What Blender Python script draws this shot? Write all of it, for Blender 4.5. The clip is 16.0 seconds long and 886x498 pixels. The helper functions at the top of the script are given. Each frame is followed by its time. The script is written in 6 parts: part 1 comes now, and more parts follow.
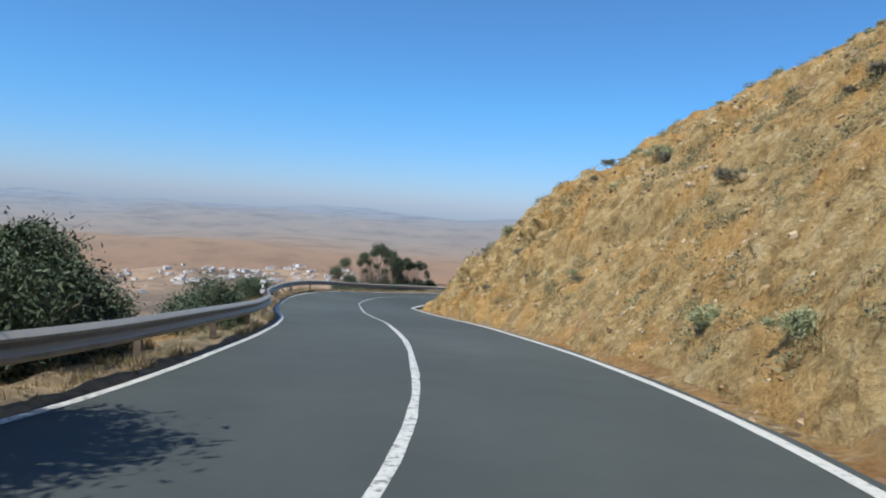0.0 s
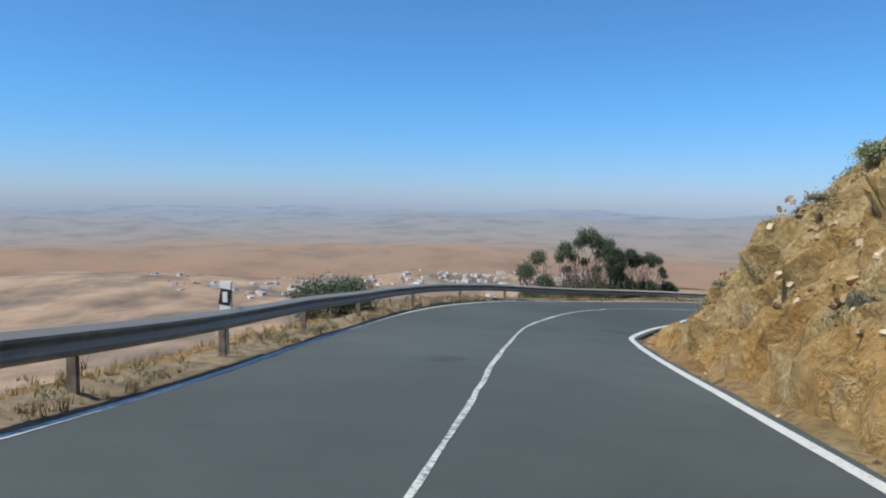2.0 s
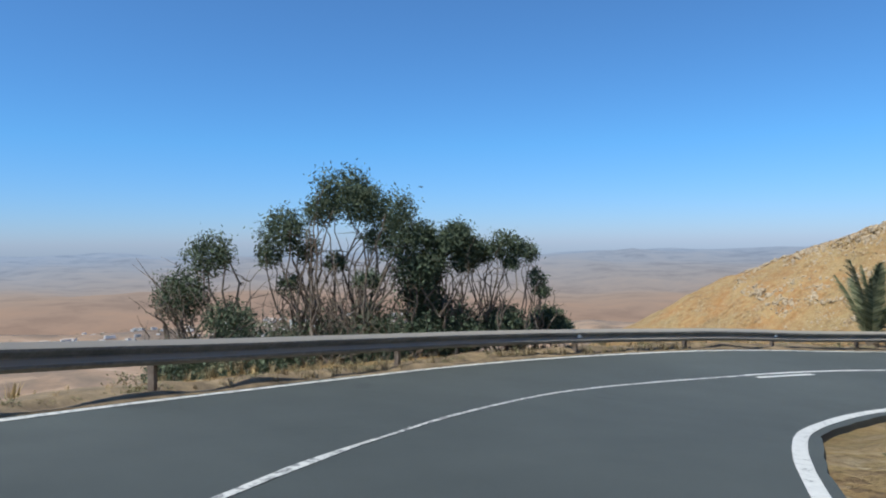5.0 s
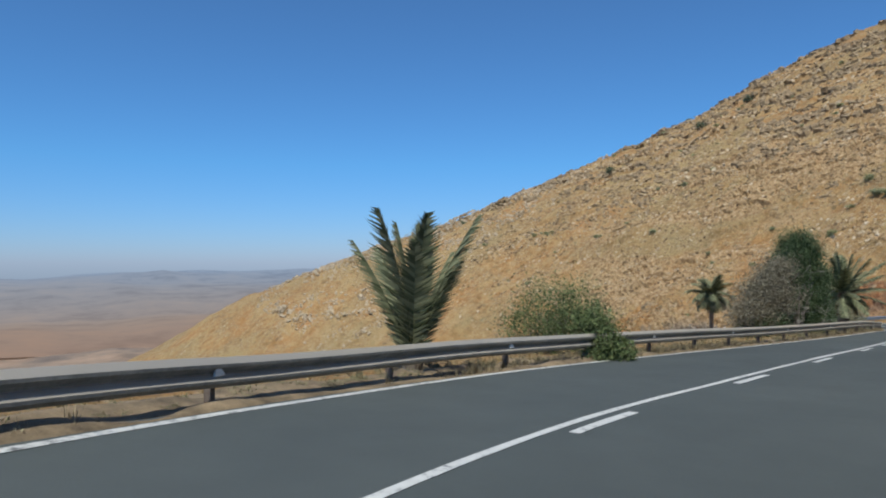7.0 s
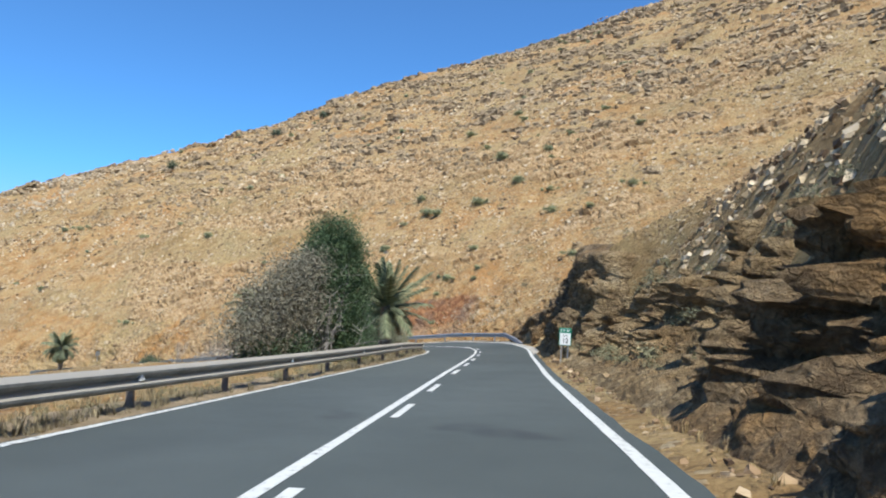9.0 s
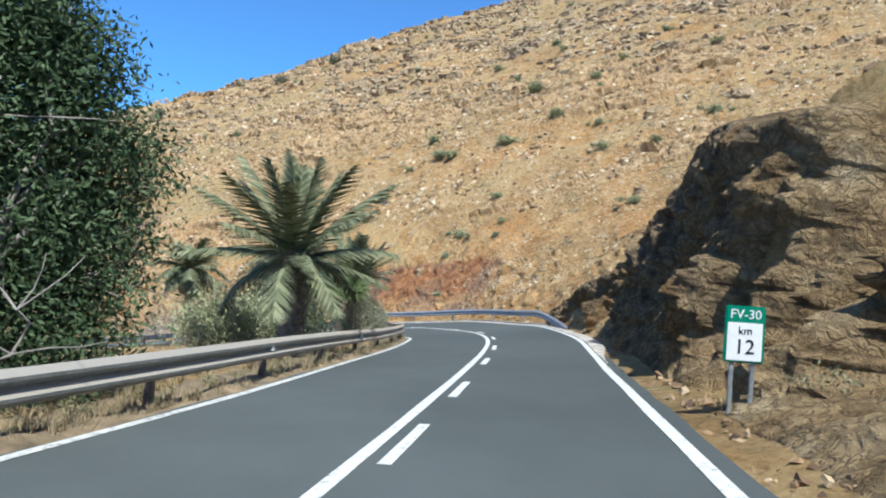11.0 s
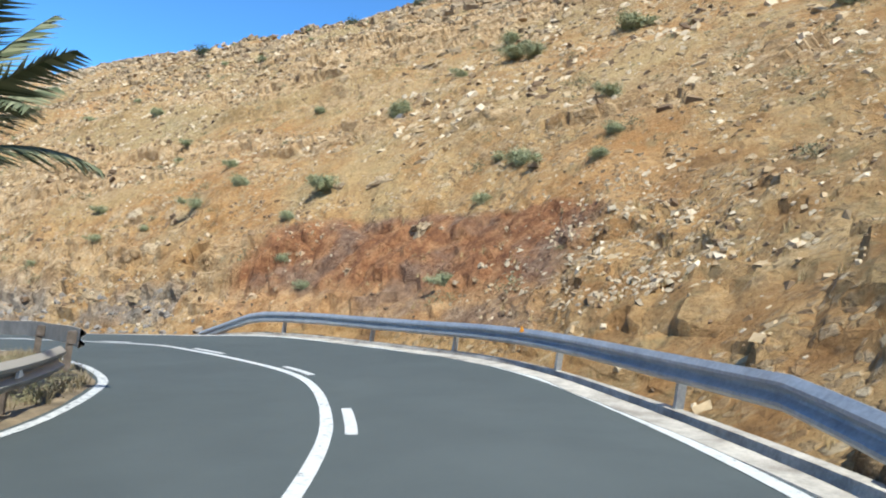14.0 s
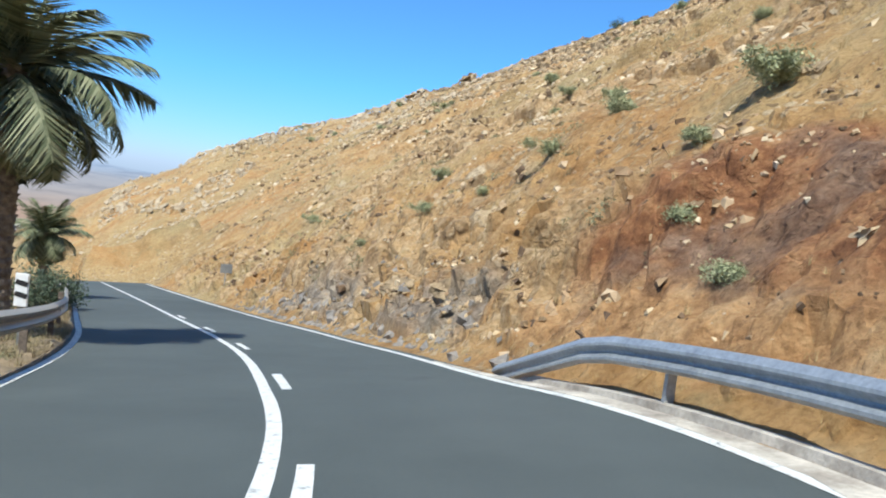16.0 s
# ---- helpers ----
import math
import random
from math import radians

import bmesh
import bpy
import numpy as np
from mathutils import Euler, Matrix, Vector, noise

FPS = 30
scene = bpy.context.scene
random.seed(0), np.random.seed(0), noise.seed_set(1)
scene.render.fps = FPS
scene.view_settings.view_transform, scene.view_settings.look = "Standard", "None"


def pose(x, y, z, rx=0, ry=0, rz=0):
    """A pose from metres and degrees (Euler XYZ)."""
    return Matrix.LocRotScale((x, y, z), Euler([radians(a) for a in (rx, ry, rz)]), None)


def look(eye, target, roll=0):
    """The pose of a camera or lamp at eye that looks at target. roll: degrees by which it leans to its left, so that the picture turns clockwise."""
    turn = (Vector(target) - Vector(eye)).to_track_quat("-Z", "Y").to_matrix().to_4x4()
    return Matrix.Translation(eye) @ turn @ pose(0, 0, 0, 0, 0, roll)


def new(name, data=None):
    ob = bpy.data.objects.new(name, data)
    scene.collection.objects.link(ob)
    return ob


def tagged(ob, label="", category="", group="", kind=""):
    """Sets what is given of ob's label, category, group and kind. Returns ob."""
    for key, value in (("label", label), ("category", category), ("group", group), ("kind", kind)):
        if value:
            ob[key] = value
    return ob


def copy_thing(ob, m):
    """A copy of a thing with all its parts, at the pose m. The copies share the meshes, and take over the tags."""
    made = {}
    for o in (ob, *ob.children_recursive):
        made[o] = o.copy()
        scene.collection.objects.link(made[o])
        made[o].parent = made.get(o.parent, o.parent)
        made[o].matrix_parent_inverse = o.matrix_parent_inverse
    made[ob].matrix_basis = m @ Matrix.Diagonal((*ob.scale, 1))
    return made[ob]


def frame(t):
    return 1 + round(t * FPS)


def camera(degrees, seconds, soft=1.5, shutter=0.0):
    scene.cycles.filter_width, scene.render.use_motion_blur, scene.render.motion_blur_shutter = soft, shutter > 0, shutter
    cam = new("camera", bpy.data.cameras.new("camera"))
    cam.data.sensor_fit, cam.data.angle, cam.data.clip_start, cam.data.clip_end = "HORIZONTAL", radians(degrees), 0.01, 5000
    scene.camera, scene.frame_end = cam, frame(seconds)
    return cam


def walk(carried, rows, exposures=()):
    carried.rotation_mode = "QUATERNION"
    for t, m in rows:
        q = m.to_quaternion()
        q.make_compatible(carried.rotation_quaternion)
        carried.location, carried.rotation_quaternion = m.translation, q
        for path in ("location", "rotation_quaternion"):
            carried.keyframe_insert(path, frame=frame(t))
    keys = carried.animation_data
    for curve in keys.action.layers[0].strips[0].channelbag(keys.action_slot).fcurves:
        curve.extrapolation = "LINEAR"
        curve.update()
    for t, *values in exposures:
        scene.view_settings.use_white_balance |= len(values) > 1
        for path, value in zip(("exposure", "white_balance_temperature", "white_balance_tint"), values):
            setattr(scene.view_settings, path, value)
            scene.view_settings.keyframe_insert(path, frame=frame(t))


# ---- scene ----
cam = camera(66.0, 16.0, soft=2.0)
PATH = [
    (0, (-0.065, 0.378, 1.250), (-0.0595, 2.3742, 1.1208), 3.49),
    (0.5, (0.483, 5.025, 0.744), (0.2056, 7.0017, 0.6242), 3.14),
    (1, (0.557, 9.666, 0.215), (0.0738, 11.6031, 0.0902), 2.29),
    (1.5, (0.157, 14.513, -0.364), (-0.4211, 16.4234, -0.4936), 1.35),
    (2, (-0.354, 19.183, -0.931), (-1.0064, 21.0679, -1.0735), 0.77),
    (2.5, (-1.021, 23.735, -1.514), (-1.7095, 25.6089, -1.6349), 0.15),
    (3, (-1.725, 28.097, -2.079), (-2.4252, 29.9669, -2.1971), -0.26),
    (3.2, (-1.907, 29.909, -2.336), (-2.5744, 31.7894, -2.4731), 0.44),
    (5.3, (-1.992, 47.590, -4.303), (-2.0044, 49.5897, -4.3154), -0.07),
    (5.5, (-1.675, 49.061, -4.457), (-1.5639, 51.0582, -4.4810), 0.77),
    (6, (-0.355, 52.166, -4.842), (0.0529, 54.1235, -4.8546), 2.52),
    (6.5, (1.437, 55.045, -5.253), (2.1699, 56.9056, -5.2213), 0.25),
    (7, (3.529, 57.309, -5.551), (4.6152, 58.9880, -5.5121), -0.13),
    (7.5, (6.116, 59.226, -5.793), (7.5354, 60.6339, -5.7343), 0.48),
    (8, (9.179, 60.727, -5.990), (10.8438, 61.8308, -5.8913), 3.89),
    (8.5, (12.330, 61.983, -6.185), (14.1046, 62.8980, -6.0684), 3.38),
    (9, (16.053, 63.213, -6.369), (17.8913, 63.9917, -6.2536), 3.10),
    (9.2, (17.311, 63.724, -6.403), (19.1347, 64.5358, -6.2819), 3.06),
    (11.3, (35.340, 69.445, -7.439), (37.1476, 70.2997, -7.4147), 3.95),
    (11.5, (37.146, 69.999, -7.532), (38.9562, 70.8499, -7.5162), 3.84),
    (12, (41.653, 71.370, -7.777), (43.4419, 72.2642, -7.7689), 4.22),
    (12.5, (46.503, 72.920, -8.056), (48.2974, 73.8023, -8.0445), 6.12),
    (13, (50.642, 74.430, -8.292), (52.4160, 75.3534, -8.2785), 6.85),
    (13.5, (54.307, 75.897, -8.522), (56.0280, 76.9157, -8.4829), 8.48),
    (14, (58.069, 77.767, -8.785), (59.7199, 78.8958, -8.7755), 8.19),
    (14.5, (61.130, 79.672, -9.008), (62.6320, 80.9924, -9.0288), 10.13),
    (15, (63.631, 81.753, -9.287), (64.8954, 83.3002, -9.3842), 9.35),
    (15.5, (65.647, 84.197, -9.605), (66.6586, 85.9188, -9.7174), 8.84),
    (16, (67.351, 87.039, -10.022), (68.0705, 88.8998, -10.1677), 7.53),
]
walk(cam, [(t, look(eye, target, roll)) for t, eye, target, roll in PATH],
     exposures=[(0, 0.0, 6250, 6), (3, -0.06, 6250, 6), (5.5, -0.02, 6150, 6), (6, -0.16, 6150, 6), (6.5, -0.33, 6150, 6), (7, -0.30, 6150, 6), (7.5, -0.02, 6100, 6), (8, 0.12, 6000, 6), (9, 0.32, 6000, 6), (12, 0.50, 5750, 4), (14, 0.50, 5930, 4), (16, 0.48, 5990, 4)])

# ---- world and sun ----
SUN_AZ = (-0.70, -0.714)          # towards the sun, in plan
SUN_EL = radians(59)
world = bpy.data.worlds.new("sky")
scene.world = world
world.use_nodes = True
wn = world.node_tree.nodes
sky = wn.new("ShaderNodeTexSky")
sky.sky_type = "NISHITA"
sky.sun_disc = False
sky.sun_elevation = SUN_EL
sky.sun_rotation = math.atan2(SUN_AZ[0], SUN_AZ[1])
sky.altitude = 300
sky.air_density, sky.dust_density, sky.ozone_density = 1.0, 0.25, 6.0
tint = wn.new("ShaderNodeMix")
tint.data_type, tint.blend_type = "RGBA", "MULTIPLY"
tint.inputs[0].default_value = 1.0
# dusty mauve air low down, clear deep blue above
where = wn.new("ShaderNodeTexCoord")
split = wn.new("ShaderNodeSeparateXYZ")
air = wn.new("ShaderNodeValToRGB")
for k, (p, c) in zip((air.color_ramp.elements[0], air.color_ramp.elements[1], air.color_ramp.elements.new(0.16)), ((0.0, (0.60, 0.71, 1.08)), (0.5, (0.40, 0.93, 1.20)), (0.14, (0.54, 0.90, 1.18)))):
    k.position, k.color = p, (*c, 1)
world.node_tree.links.new(where.outputs["Generated"], split.inputs[0])
world.node_tree.links.new(split.outputs["Z"], air.inputs[0])
world.node_tree.links.new(air.outputs[0], tint.inputs[7])
world.node_tree.links.new(sky.outputs[0], tint.inputs[6])
world.node_tree.links.new(tint.outputs[2], wn["Background"].inputs[0])
wn["Background"].inputs[1].default_value = 0.125

sun = new("sun", bpy.data.lights.new("sun", "SUN"))
sun.data.energy, sun.data.angle, sun.data.color = 5.0, radians(0.55), (1.0, 0.95, 0.86)
sun.matrix_world = look((0, 0, 60), (-SUN_AZ[0] * math.cos(SUN_EL) * 50, -SUN_AZ[1] * math.cos(SUN_EL) * 50, 60 - math.sin(SUN_EL) * 50))
scene.view_settings.exposure = 0.0


# ---- materials ----
def material(name):
    m = bpy.data.materials.new(name)
    m.use_nodes = True
    return m, m.node_tree.nodes, m.node_tree.links, m.node_tree.nodes["Principled BSDF"]


def noise_node(n, l, vec, scale, detail=6, rough=0.6):
    t = n.new("ShaderNodeTexNoise")
    t.inputs["Scale"].default_value, t.inputs["Detail"].default_value, t.inputs["Roughness"].default_value = scale, detail, rough
    l.new(vec, t.inputs["Vector"])
    return t.outputs["Fac"]


def ramp_node(n, l, fac, stops):
    r = n.new("ShaderNodeValToRGB")
    e = r.color_ramp.elements
    while len(e) < len(stops):
        e.new(0.5)
    for k, (p, c) in zip(e, stops):
        k.position, k.color = p, (*c, 1) if len(c) == 3 else (c[0], c[0], c[0], 1)
    l.new(fac, r.inputs[0])
    return r.outputs[0]


def mix_node(n, l, fac, a, b, blend="MIX"):
    m = n.new("ShaderNodeMix")
    m.data_type, m.blend_type = "RGBA", blend
    for socket, v in ((m.inputs[0], fac), (m.inputs[6], a), (m.inputs[7], b)):
        if isinstance(v, (int, float)):
            socket.default_value = v
        elif isinstance(v, tuple):
            socket.default_value = (*v, 1)
        else:
            l.new(v, socket)
    return m.outputs[2]


def bump_node(n, l, height, strength, distance, bsdf):
    b = n.new("ShaderNodeBump")
    b.inputs["Strength"].default_value, b.inputs["Distance"].default_value = strength, distance
    l.new(height, b.inputs["Height"])
    l.new(b.outputs[0], bsdf.inputs["Normal"])


def place(n):
    return n.new("ShaderNodeNewGeometry").outputs["Position"]


def speckled(name, dark, light, scale, rough=0.85, bump=0.3, metal=0.0, vary=0.0, fine=8.0):
    """A surface of two tones at two scales, with fine relief."""
    m, n, l, b = material(name)
    p = place(n)
    big = noise_node(n, l, p, scale, 5)
    small = noise_node(n, l, p, scale * fine, 4)
    c = ramp_node(n, l, big, [(0.3, dark), (0.7, light)])
    c = mix_node(n, l, 0.35, c, ramp_node(n, l, small, [(0.3, (0.25, 0.25, 0.25)), (0.7, (1, 1, 1))]), "MULTIPLY")
    if vary:
        o = n.new("ShaderNodeObjectInfo")
        c = mix_node(n, l, vary, c, ramp_node(n, l, o.outputs["Random"], [(0.0, (0.45, 0.45, 0.45)), (1.0, (1, 1, 1))]), "MULTIPLY")
    l.new(c, b.inputs["Base Color"])
    b.inputs["Roughness"].default_value, b.inputs["Metallic"].default_value = rough, metal
    if bump:
        bump_node(n, l, small, bump, 0.02, b)
    return m


def sunlit_dusty_ledges(m, tone):
    """Paints sunlight in with the dust: a pale tone on the faces that look up."""
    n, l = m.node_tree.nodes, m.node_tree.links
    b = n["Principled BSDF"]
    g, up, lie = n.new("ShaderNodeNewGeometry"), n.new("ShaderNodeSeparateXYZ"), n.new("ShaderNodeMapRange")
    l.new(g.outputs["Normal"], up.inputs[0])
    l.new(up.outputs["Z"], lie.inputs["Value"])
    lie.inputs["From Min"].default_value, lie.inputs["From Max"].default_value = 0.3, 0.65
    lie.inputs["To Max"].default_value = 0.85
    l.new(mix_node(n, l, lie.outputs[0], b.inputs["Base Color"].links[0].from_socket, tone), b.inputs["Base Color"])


def soil_material():
    m, n, l, b = material("dry_soil")
    p = place(n)
    big, mid, fine = noise_node(n, l, p, 0.09, 6), noise_node(n, l, p, 0.6, 7, 0.68), noise_node(n, l, p, 9.0, 6, 0.75)
    c = ramp_node(n, l, mid, [(0.30, (0.17, 0.092, 0.038)), (0.43, (0.35, 0.200, 0.080)), (0.56, (0.455, 0.290, 0.126)), (0.72, (0.55, 0.395, 0.205))])
    rusty = ramp_node(n, l, big, [(0.46, (0.0,)), (0.60, (0.75,))])
    c = mix_node(n, l, rusty, c, mix_node(n, l, 0.6, c, (0.44, 0.21, 0.07)))
    straw = ramp_node(n, l, noise_node(n, l, p, 0.13, 6, 0.6), [(0.50, (0.0,)), (0.60, (0.65,))])
    c = mix_node(n, l, straw, c, mix_node(n, l, fine, (0.38, 0.265, 0.115), (0.53, 0.39, 0.195)))
    dull = ramp_node(n, l, noise_node(n, l, p, 0.8, 5, 0.7), [(0.54, (0.0,)), (0.66, (0.6,))])
    c = mix_node(n, l, dull, c, (0.25, 0.205, 0.105))
    olive = ramp_node(n, l, noise_node(n, l, p, 0.035, 5, 0.6), [(0.46, (0.0,)), (0.58, (0.45,))])
    c = mix_node(n, l, olive, c, mix_node(n, l, mid, (0.20, 0.155, 0.07), (0.40, 0.325, 0.165)))
    # warped cells: broken rock of two sizes, each chip with a tone of its own
    warp = n.new("ShaderNodeTexNoise")
    warp.inputs["Scale"].default_value, warp.inputs["Detail"].default_value = 2.5, 4
    l.new(p, warp.inputs["Vector"])
    moved = n.new("ShaderNodeVectorMath")
    moved.operation = "MULTIPLY_ADD"
    l.new(warp.outputs["Color"], moved.inputs[0])
    moved.inputs[1].default_value = (0.45, 0.45, 0.45)
    l.new(p, moved.inputs[2])
    relief = None
    for size, low, high, patch in ((1.3, 0.50, 0.62, 0.14), (5.5, 0.42, 0.56, 0.30)):
        v = n.new("ShaderNodeTexVoronoi")
        v.inputs["Scale"].default_value = size
        l.new(moved.outputs[0], v.inputs["Vector"])
        tone = n.new("ShaderNodeSeparateColor")
        l.new(v.outputs["Color"], tone.inputs[0])
        chip = ramp_node(n, l, tone.outputs[0], [(0.0, (0.15, 0.095, 0.055)), (0.4, (0.34, 0.23, 0.12)), (0.75, (0.48, 0.36, 0.21)), (1.0, (0.60, 0.49, 0.33))])
        there = ramp_node(n, l, noise_node(n, l, p, patch, 5, 0.65), [(low, (0.0,)), (high, (0.8,))])
        some = ramp_node(n, l, tone.outputs[1], [(0.35, (0.0,)), (0.45, (1.0,))])
        core = ramp_node(n, l, v.outputs["Distance"], [(0.42, (1.0,)), (0.62, (0.0,))])
        f = mix_node(n, l, 1.0, mix_node(n, l, 1.0, there, some, "MULTIPLY"), core, "MULTIPLY")
        c = mix_node(n, l, f, c, chip)
        lump = n.new("ShaderNodeMath")
        lump.operation = "MULTIPLY"
        l.new(f, lump.inputs[0])
        lump.inputs[1].default_value = 1.1 / size ** 0.7
        if relief:
            total = n.new("ShaderNodeMath")
            total.operation = "ADD"
            l.new(relief, total.inputs[0])
            l.new(lump.outputs[0], total.inputs[1])
            relief = total.outputs[0]
        else:
            relief = lump.outputs[0]
    # bare rock: pale strata with dark joints; grey slate at the foot
    def mask(name):
        t = n.new("ShaderNodeAttribute")
        t.attribute_name = name
        return t.outputs["Fac"]
    tone = noise_node(n, l, p, 1.7, 6, 0.7)
    bare = ramp_node(n, l, tone, [(0.32, (0.15, 0.092, 0.046)), (0.45, (0.38, 0.245, 0.12)), (0.58, (0.55, 0.385, 0.21)), (0.72, (0.68, 0.53, 0.335))])
    c = mix_node(n, l, mask("rock"), c, bare)
    c = mix_node(n, l, mask("slate"), c, ramp_node(n, l, tone, [(0.30, (0.12, 0.10, 0.085)), (0.5, (0.26, 0.225, 0.185)), (0.68, (0.42, 0.36, 0.28))]))
    # the red earth of the cutting beside the second bend: its upper rim falls to the north
    bank = n.new("ShaderNodeVectorMath")
    bank.operation = "DOT_PRODUCT"
    l.new(p, bank.inputs[0])
    bank.inputs[1].default_value = (0.0, 0.14, 1.0)
    def within(value, low, high, soft, ragged, scale):
        """1 between low and high, with ragged edges."""
        e = n.new("ShaderNodeMath")
        e.operation = "MULTIPLY_ADD"
        l.new(noise_node(n, l, p, scale, 6, 0.65), e.inputs[0])
        e.inputs[1].default_value = ragged
        l.new(value, e.inputs[2])
        r = None
        for k, w in ((low, 1), (high, -1)):
            m2 = n.new("ShaderNodeMapRange")
            m2.inputs["From Min"].default_value, m2.inputs["From Max"].default_value = k + ragged / 2 - w * soft, k + ragged / 2 + w * soft
            l.new(e.outputs[0], m2.inputs["Value"])
            r = m2.outputs[0] if r is None else mix_node(n, l, 1.0, r, m2.outputs[0], "MULTIPLY")
        return r
    where = n.new("ShaderNodeSeparateXYZ")
    l.new(p, where.inputs[0])
    red = mix_node(n, l, 1.0, within(bank.outputs["Value"], 1.5, 5.05, 0.12, 1.1, 0.5), within(where.outputs["Y"], 84.4, 97.4, 0.5, 3.0, 0.45), "MULTIPLY")
    red = mix_node(n, l, 1.0, red, within(where.outputs["X"], 66.0, 84.0, 0.5, 1.0, 0.4), "MULTIPLY")
    redder = ramp_node(n, l, noise_node(n, l, p, 1.6, 7, 0.75), [(0.32, (0.12, 0.050, 0.024)), (0.5, (0.285, 0.130, 0.058)), (0.66, (0.46, 0.250, 0.115))])
    low_bank = within(bank.outputs["Value"], -2.0, 2.5, 0.35, 1.4, 0.5)
    redder = mix_node(n, l, low_bank, redder, ramp_node(n, l, noise_node(n, l, p, 1.3, 7, 0.7), [(0.34, (0.25, 0.125, 0.05)), (0.5, (0.47, 0.27, 0.12)), (0.66, (0.58, 0.39, 0.20))]))
    ashen = ramp_node(n, l, noise_node(n, l, p, 0.42, 5, 0.6), [(0.50, (0.0,)), (0.62, (0.75,))])
    redder = mix_node(n, l, ashen, redder, ramp_node(n, l, noise_node(n, l, p, 2.6, 6, 0.7), [(0.34, (0.10, 0.062, 0.042)), (0.52, (0.22, 0.145, 0.098)), (0.68, (0.36, 0.25, 0.17))]))
    c = mix_node(n, l, red, c, redder)
    c = mix_node(n, l, 0.55, c, ramp_node(n, l, fine, [(0.33, (0.30, 0.27, 0.24)), (0.56, (1, 1, 1))]), "MULTIPLY")
    # reddish plain with fields down in the valley, its tones muted to paint in haze
    deep = n.new("ShaderNodeSeparateXYZ")
    l.new(p, deep.inputs[0])
    low = n.new("ShaderNodeMapRange")
    low.inputs["From Min"].default_value, low.inputs["From Max"].default_value = -38, -75
    l.new(deep.outputs["Z"], low.inputs["Value"])
    plots = n.new("ShaderNodeTexVoronoi")
    plots.inputs["Scale"].default_value = 0.011
    l.new(p, plots.inputs["Vector"])
    shade = n.new("ShaderNodeSeparateColor")
    l.new(plots.outputs["Color"], shade.inputs[0])
    plain_c = ramp_node(n, l, noise_node(n, l, p, 0.006, 7, 0.65), [(0.36, (0.16, 0.125, 0.10)), (0.47, (0.27, 0.20, 0.145)), (0.56, (0.40, 0.275, 0.185)), (0.66, (0.46, 0.34, 0.25))])
    plain_c = mix_node(n, l, 0.5, plain_c, ramp_node(n, l, shade.outputs[0], [(0.0, (0.55, 0.52, 0.5)), (1.0, (1.0, 1.0, 1.0))]), "MULTIPLY")
    c = mix_node(n, l, low.outputs[0], c, plain_c)
    l.new(c, b.inputs["Base Color"])
    b.inputs["Roughness"].default_value = 0.95
    b.inputs["Specular IOR Level"].default_value = 0.15
    both = n.new("ShaderNodeMath")
    both.operation = "MULTIPLY_ADD"
    l.new(fine, both.inputs[0])
    both.inputs[1].default_value = 0.55
    l.new(relief, both.inputs[2])
    bump_node(n, l, both.outputs[0], 1.0, 0.19, b)
    return m


def asphalt_material():
    m, n, l, b = material("asphalt")
    p = place(n)
    big, mid, grain = noise_node(n, l, p, 0.12, 5), noise_node(n, l, p, 1.1, 5), noise_node(n, l, p, 70, 3, 0.8)
    c = ramp_node(n, l, big, [(0.35, (0.077, 0.088, 0.084)), (0.65, (0.101, 0.113, 0.107))])
    c = mix_node(n, l, 0.3, c, ramp_node(n, l, mid, [(0.3, (0.6, 0.6, 0.6)), (0.65, (1, 1, 1))]), "MULTIPLY")
    c = mix_node(n, l, 0.3, c, ramp_node(n, l, grain, [(0.35, (0.4, 0.4, 0.4)), (0.7, (1, 1, 1))]), "MULTIPLY")
    # coarse patches where the surface has been renewed
    patch = ramp_node(n, l, noise_node(n, l, p, 0.05, 2), [(0.47, (0.9, 0.9, 0.9)), (0.50, (1.0, 1.0, 1.0))])
    c = mix_node(n, l, 1.0, c, patch, "MULTIPLY")
    # tar stains
    stain = ramp_node(n, l, noise_node(n, l, p, 0.33, 3), [(0.66, (0.0,)), (0.72, (0.55,))])
    c = mix_node(n, l, stain, c, (0.035, 0.037, 0.04))
    l.new(c, b.inputs["Base Color"])
    b.inputs["Roughness"].default_value = 0.82
    b.inputs["Specular IOR Level"].default_value = 0.3
    bump_node(n, l, grain, 0.35, 0.01, b)
    return m


def paint_material(name, wear_from):
    m, n, l, b = material(name)
    p = place(n)
    wear = noise_node(n, l, p, 11.0, 7, 0.7)
    c = ramp_node(n, l, wear, [(wear_from, (0.13, 0.13, 0.125)), (wear_from + 0.09, (0.56, 0.55, 0.51)), (0.72, (0.68, 0.67, 0.62))])
    l.new(c, b.inputs["Base Color"])
    b.inputs["Roughness"].default_value = 0.6
    bump_node(n, l, noise_node(n, l, p, 80, 2), 0.2, 0.005, b)
    return m


def leaf_material(name, dark, light):
    m, n, l, b = material(name)
    o = n.new("ShaderNodeNewGeometry")
    c = ramp_node(n, l, o.outputs["Random Per Island"], [(0.0, dark), (1.0, light)])
    l.new(c, b.inputs["Base Color"])
    b.inputs["Roughness"].default_value = 0.65
    b.inputs["Specular IOR Level"].default_value = 0.2
    return m


def plain(name, colour, rough=0.5, metal=0.0):
    m, n, l, b = material(name)
    tone = noise_node(n, l, place(n), 14, 4)
    c = mix_node(n, l, 0.25, colour, ramp_node(n, l, tone, [(0.3, tuple(v * 0.6 for v in colour)), (0.7, colour)]))
    l.new(c, b.inputs["Base Color"])
    b.inputs["Roughness"].default_value, b.inputs["Metallic"].default_value = rough, metal
    return m


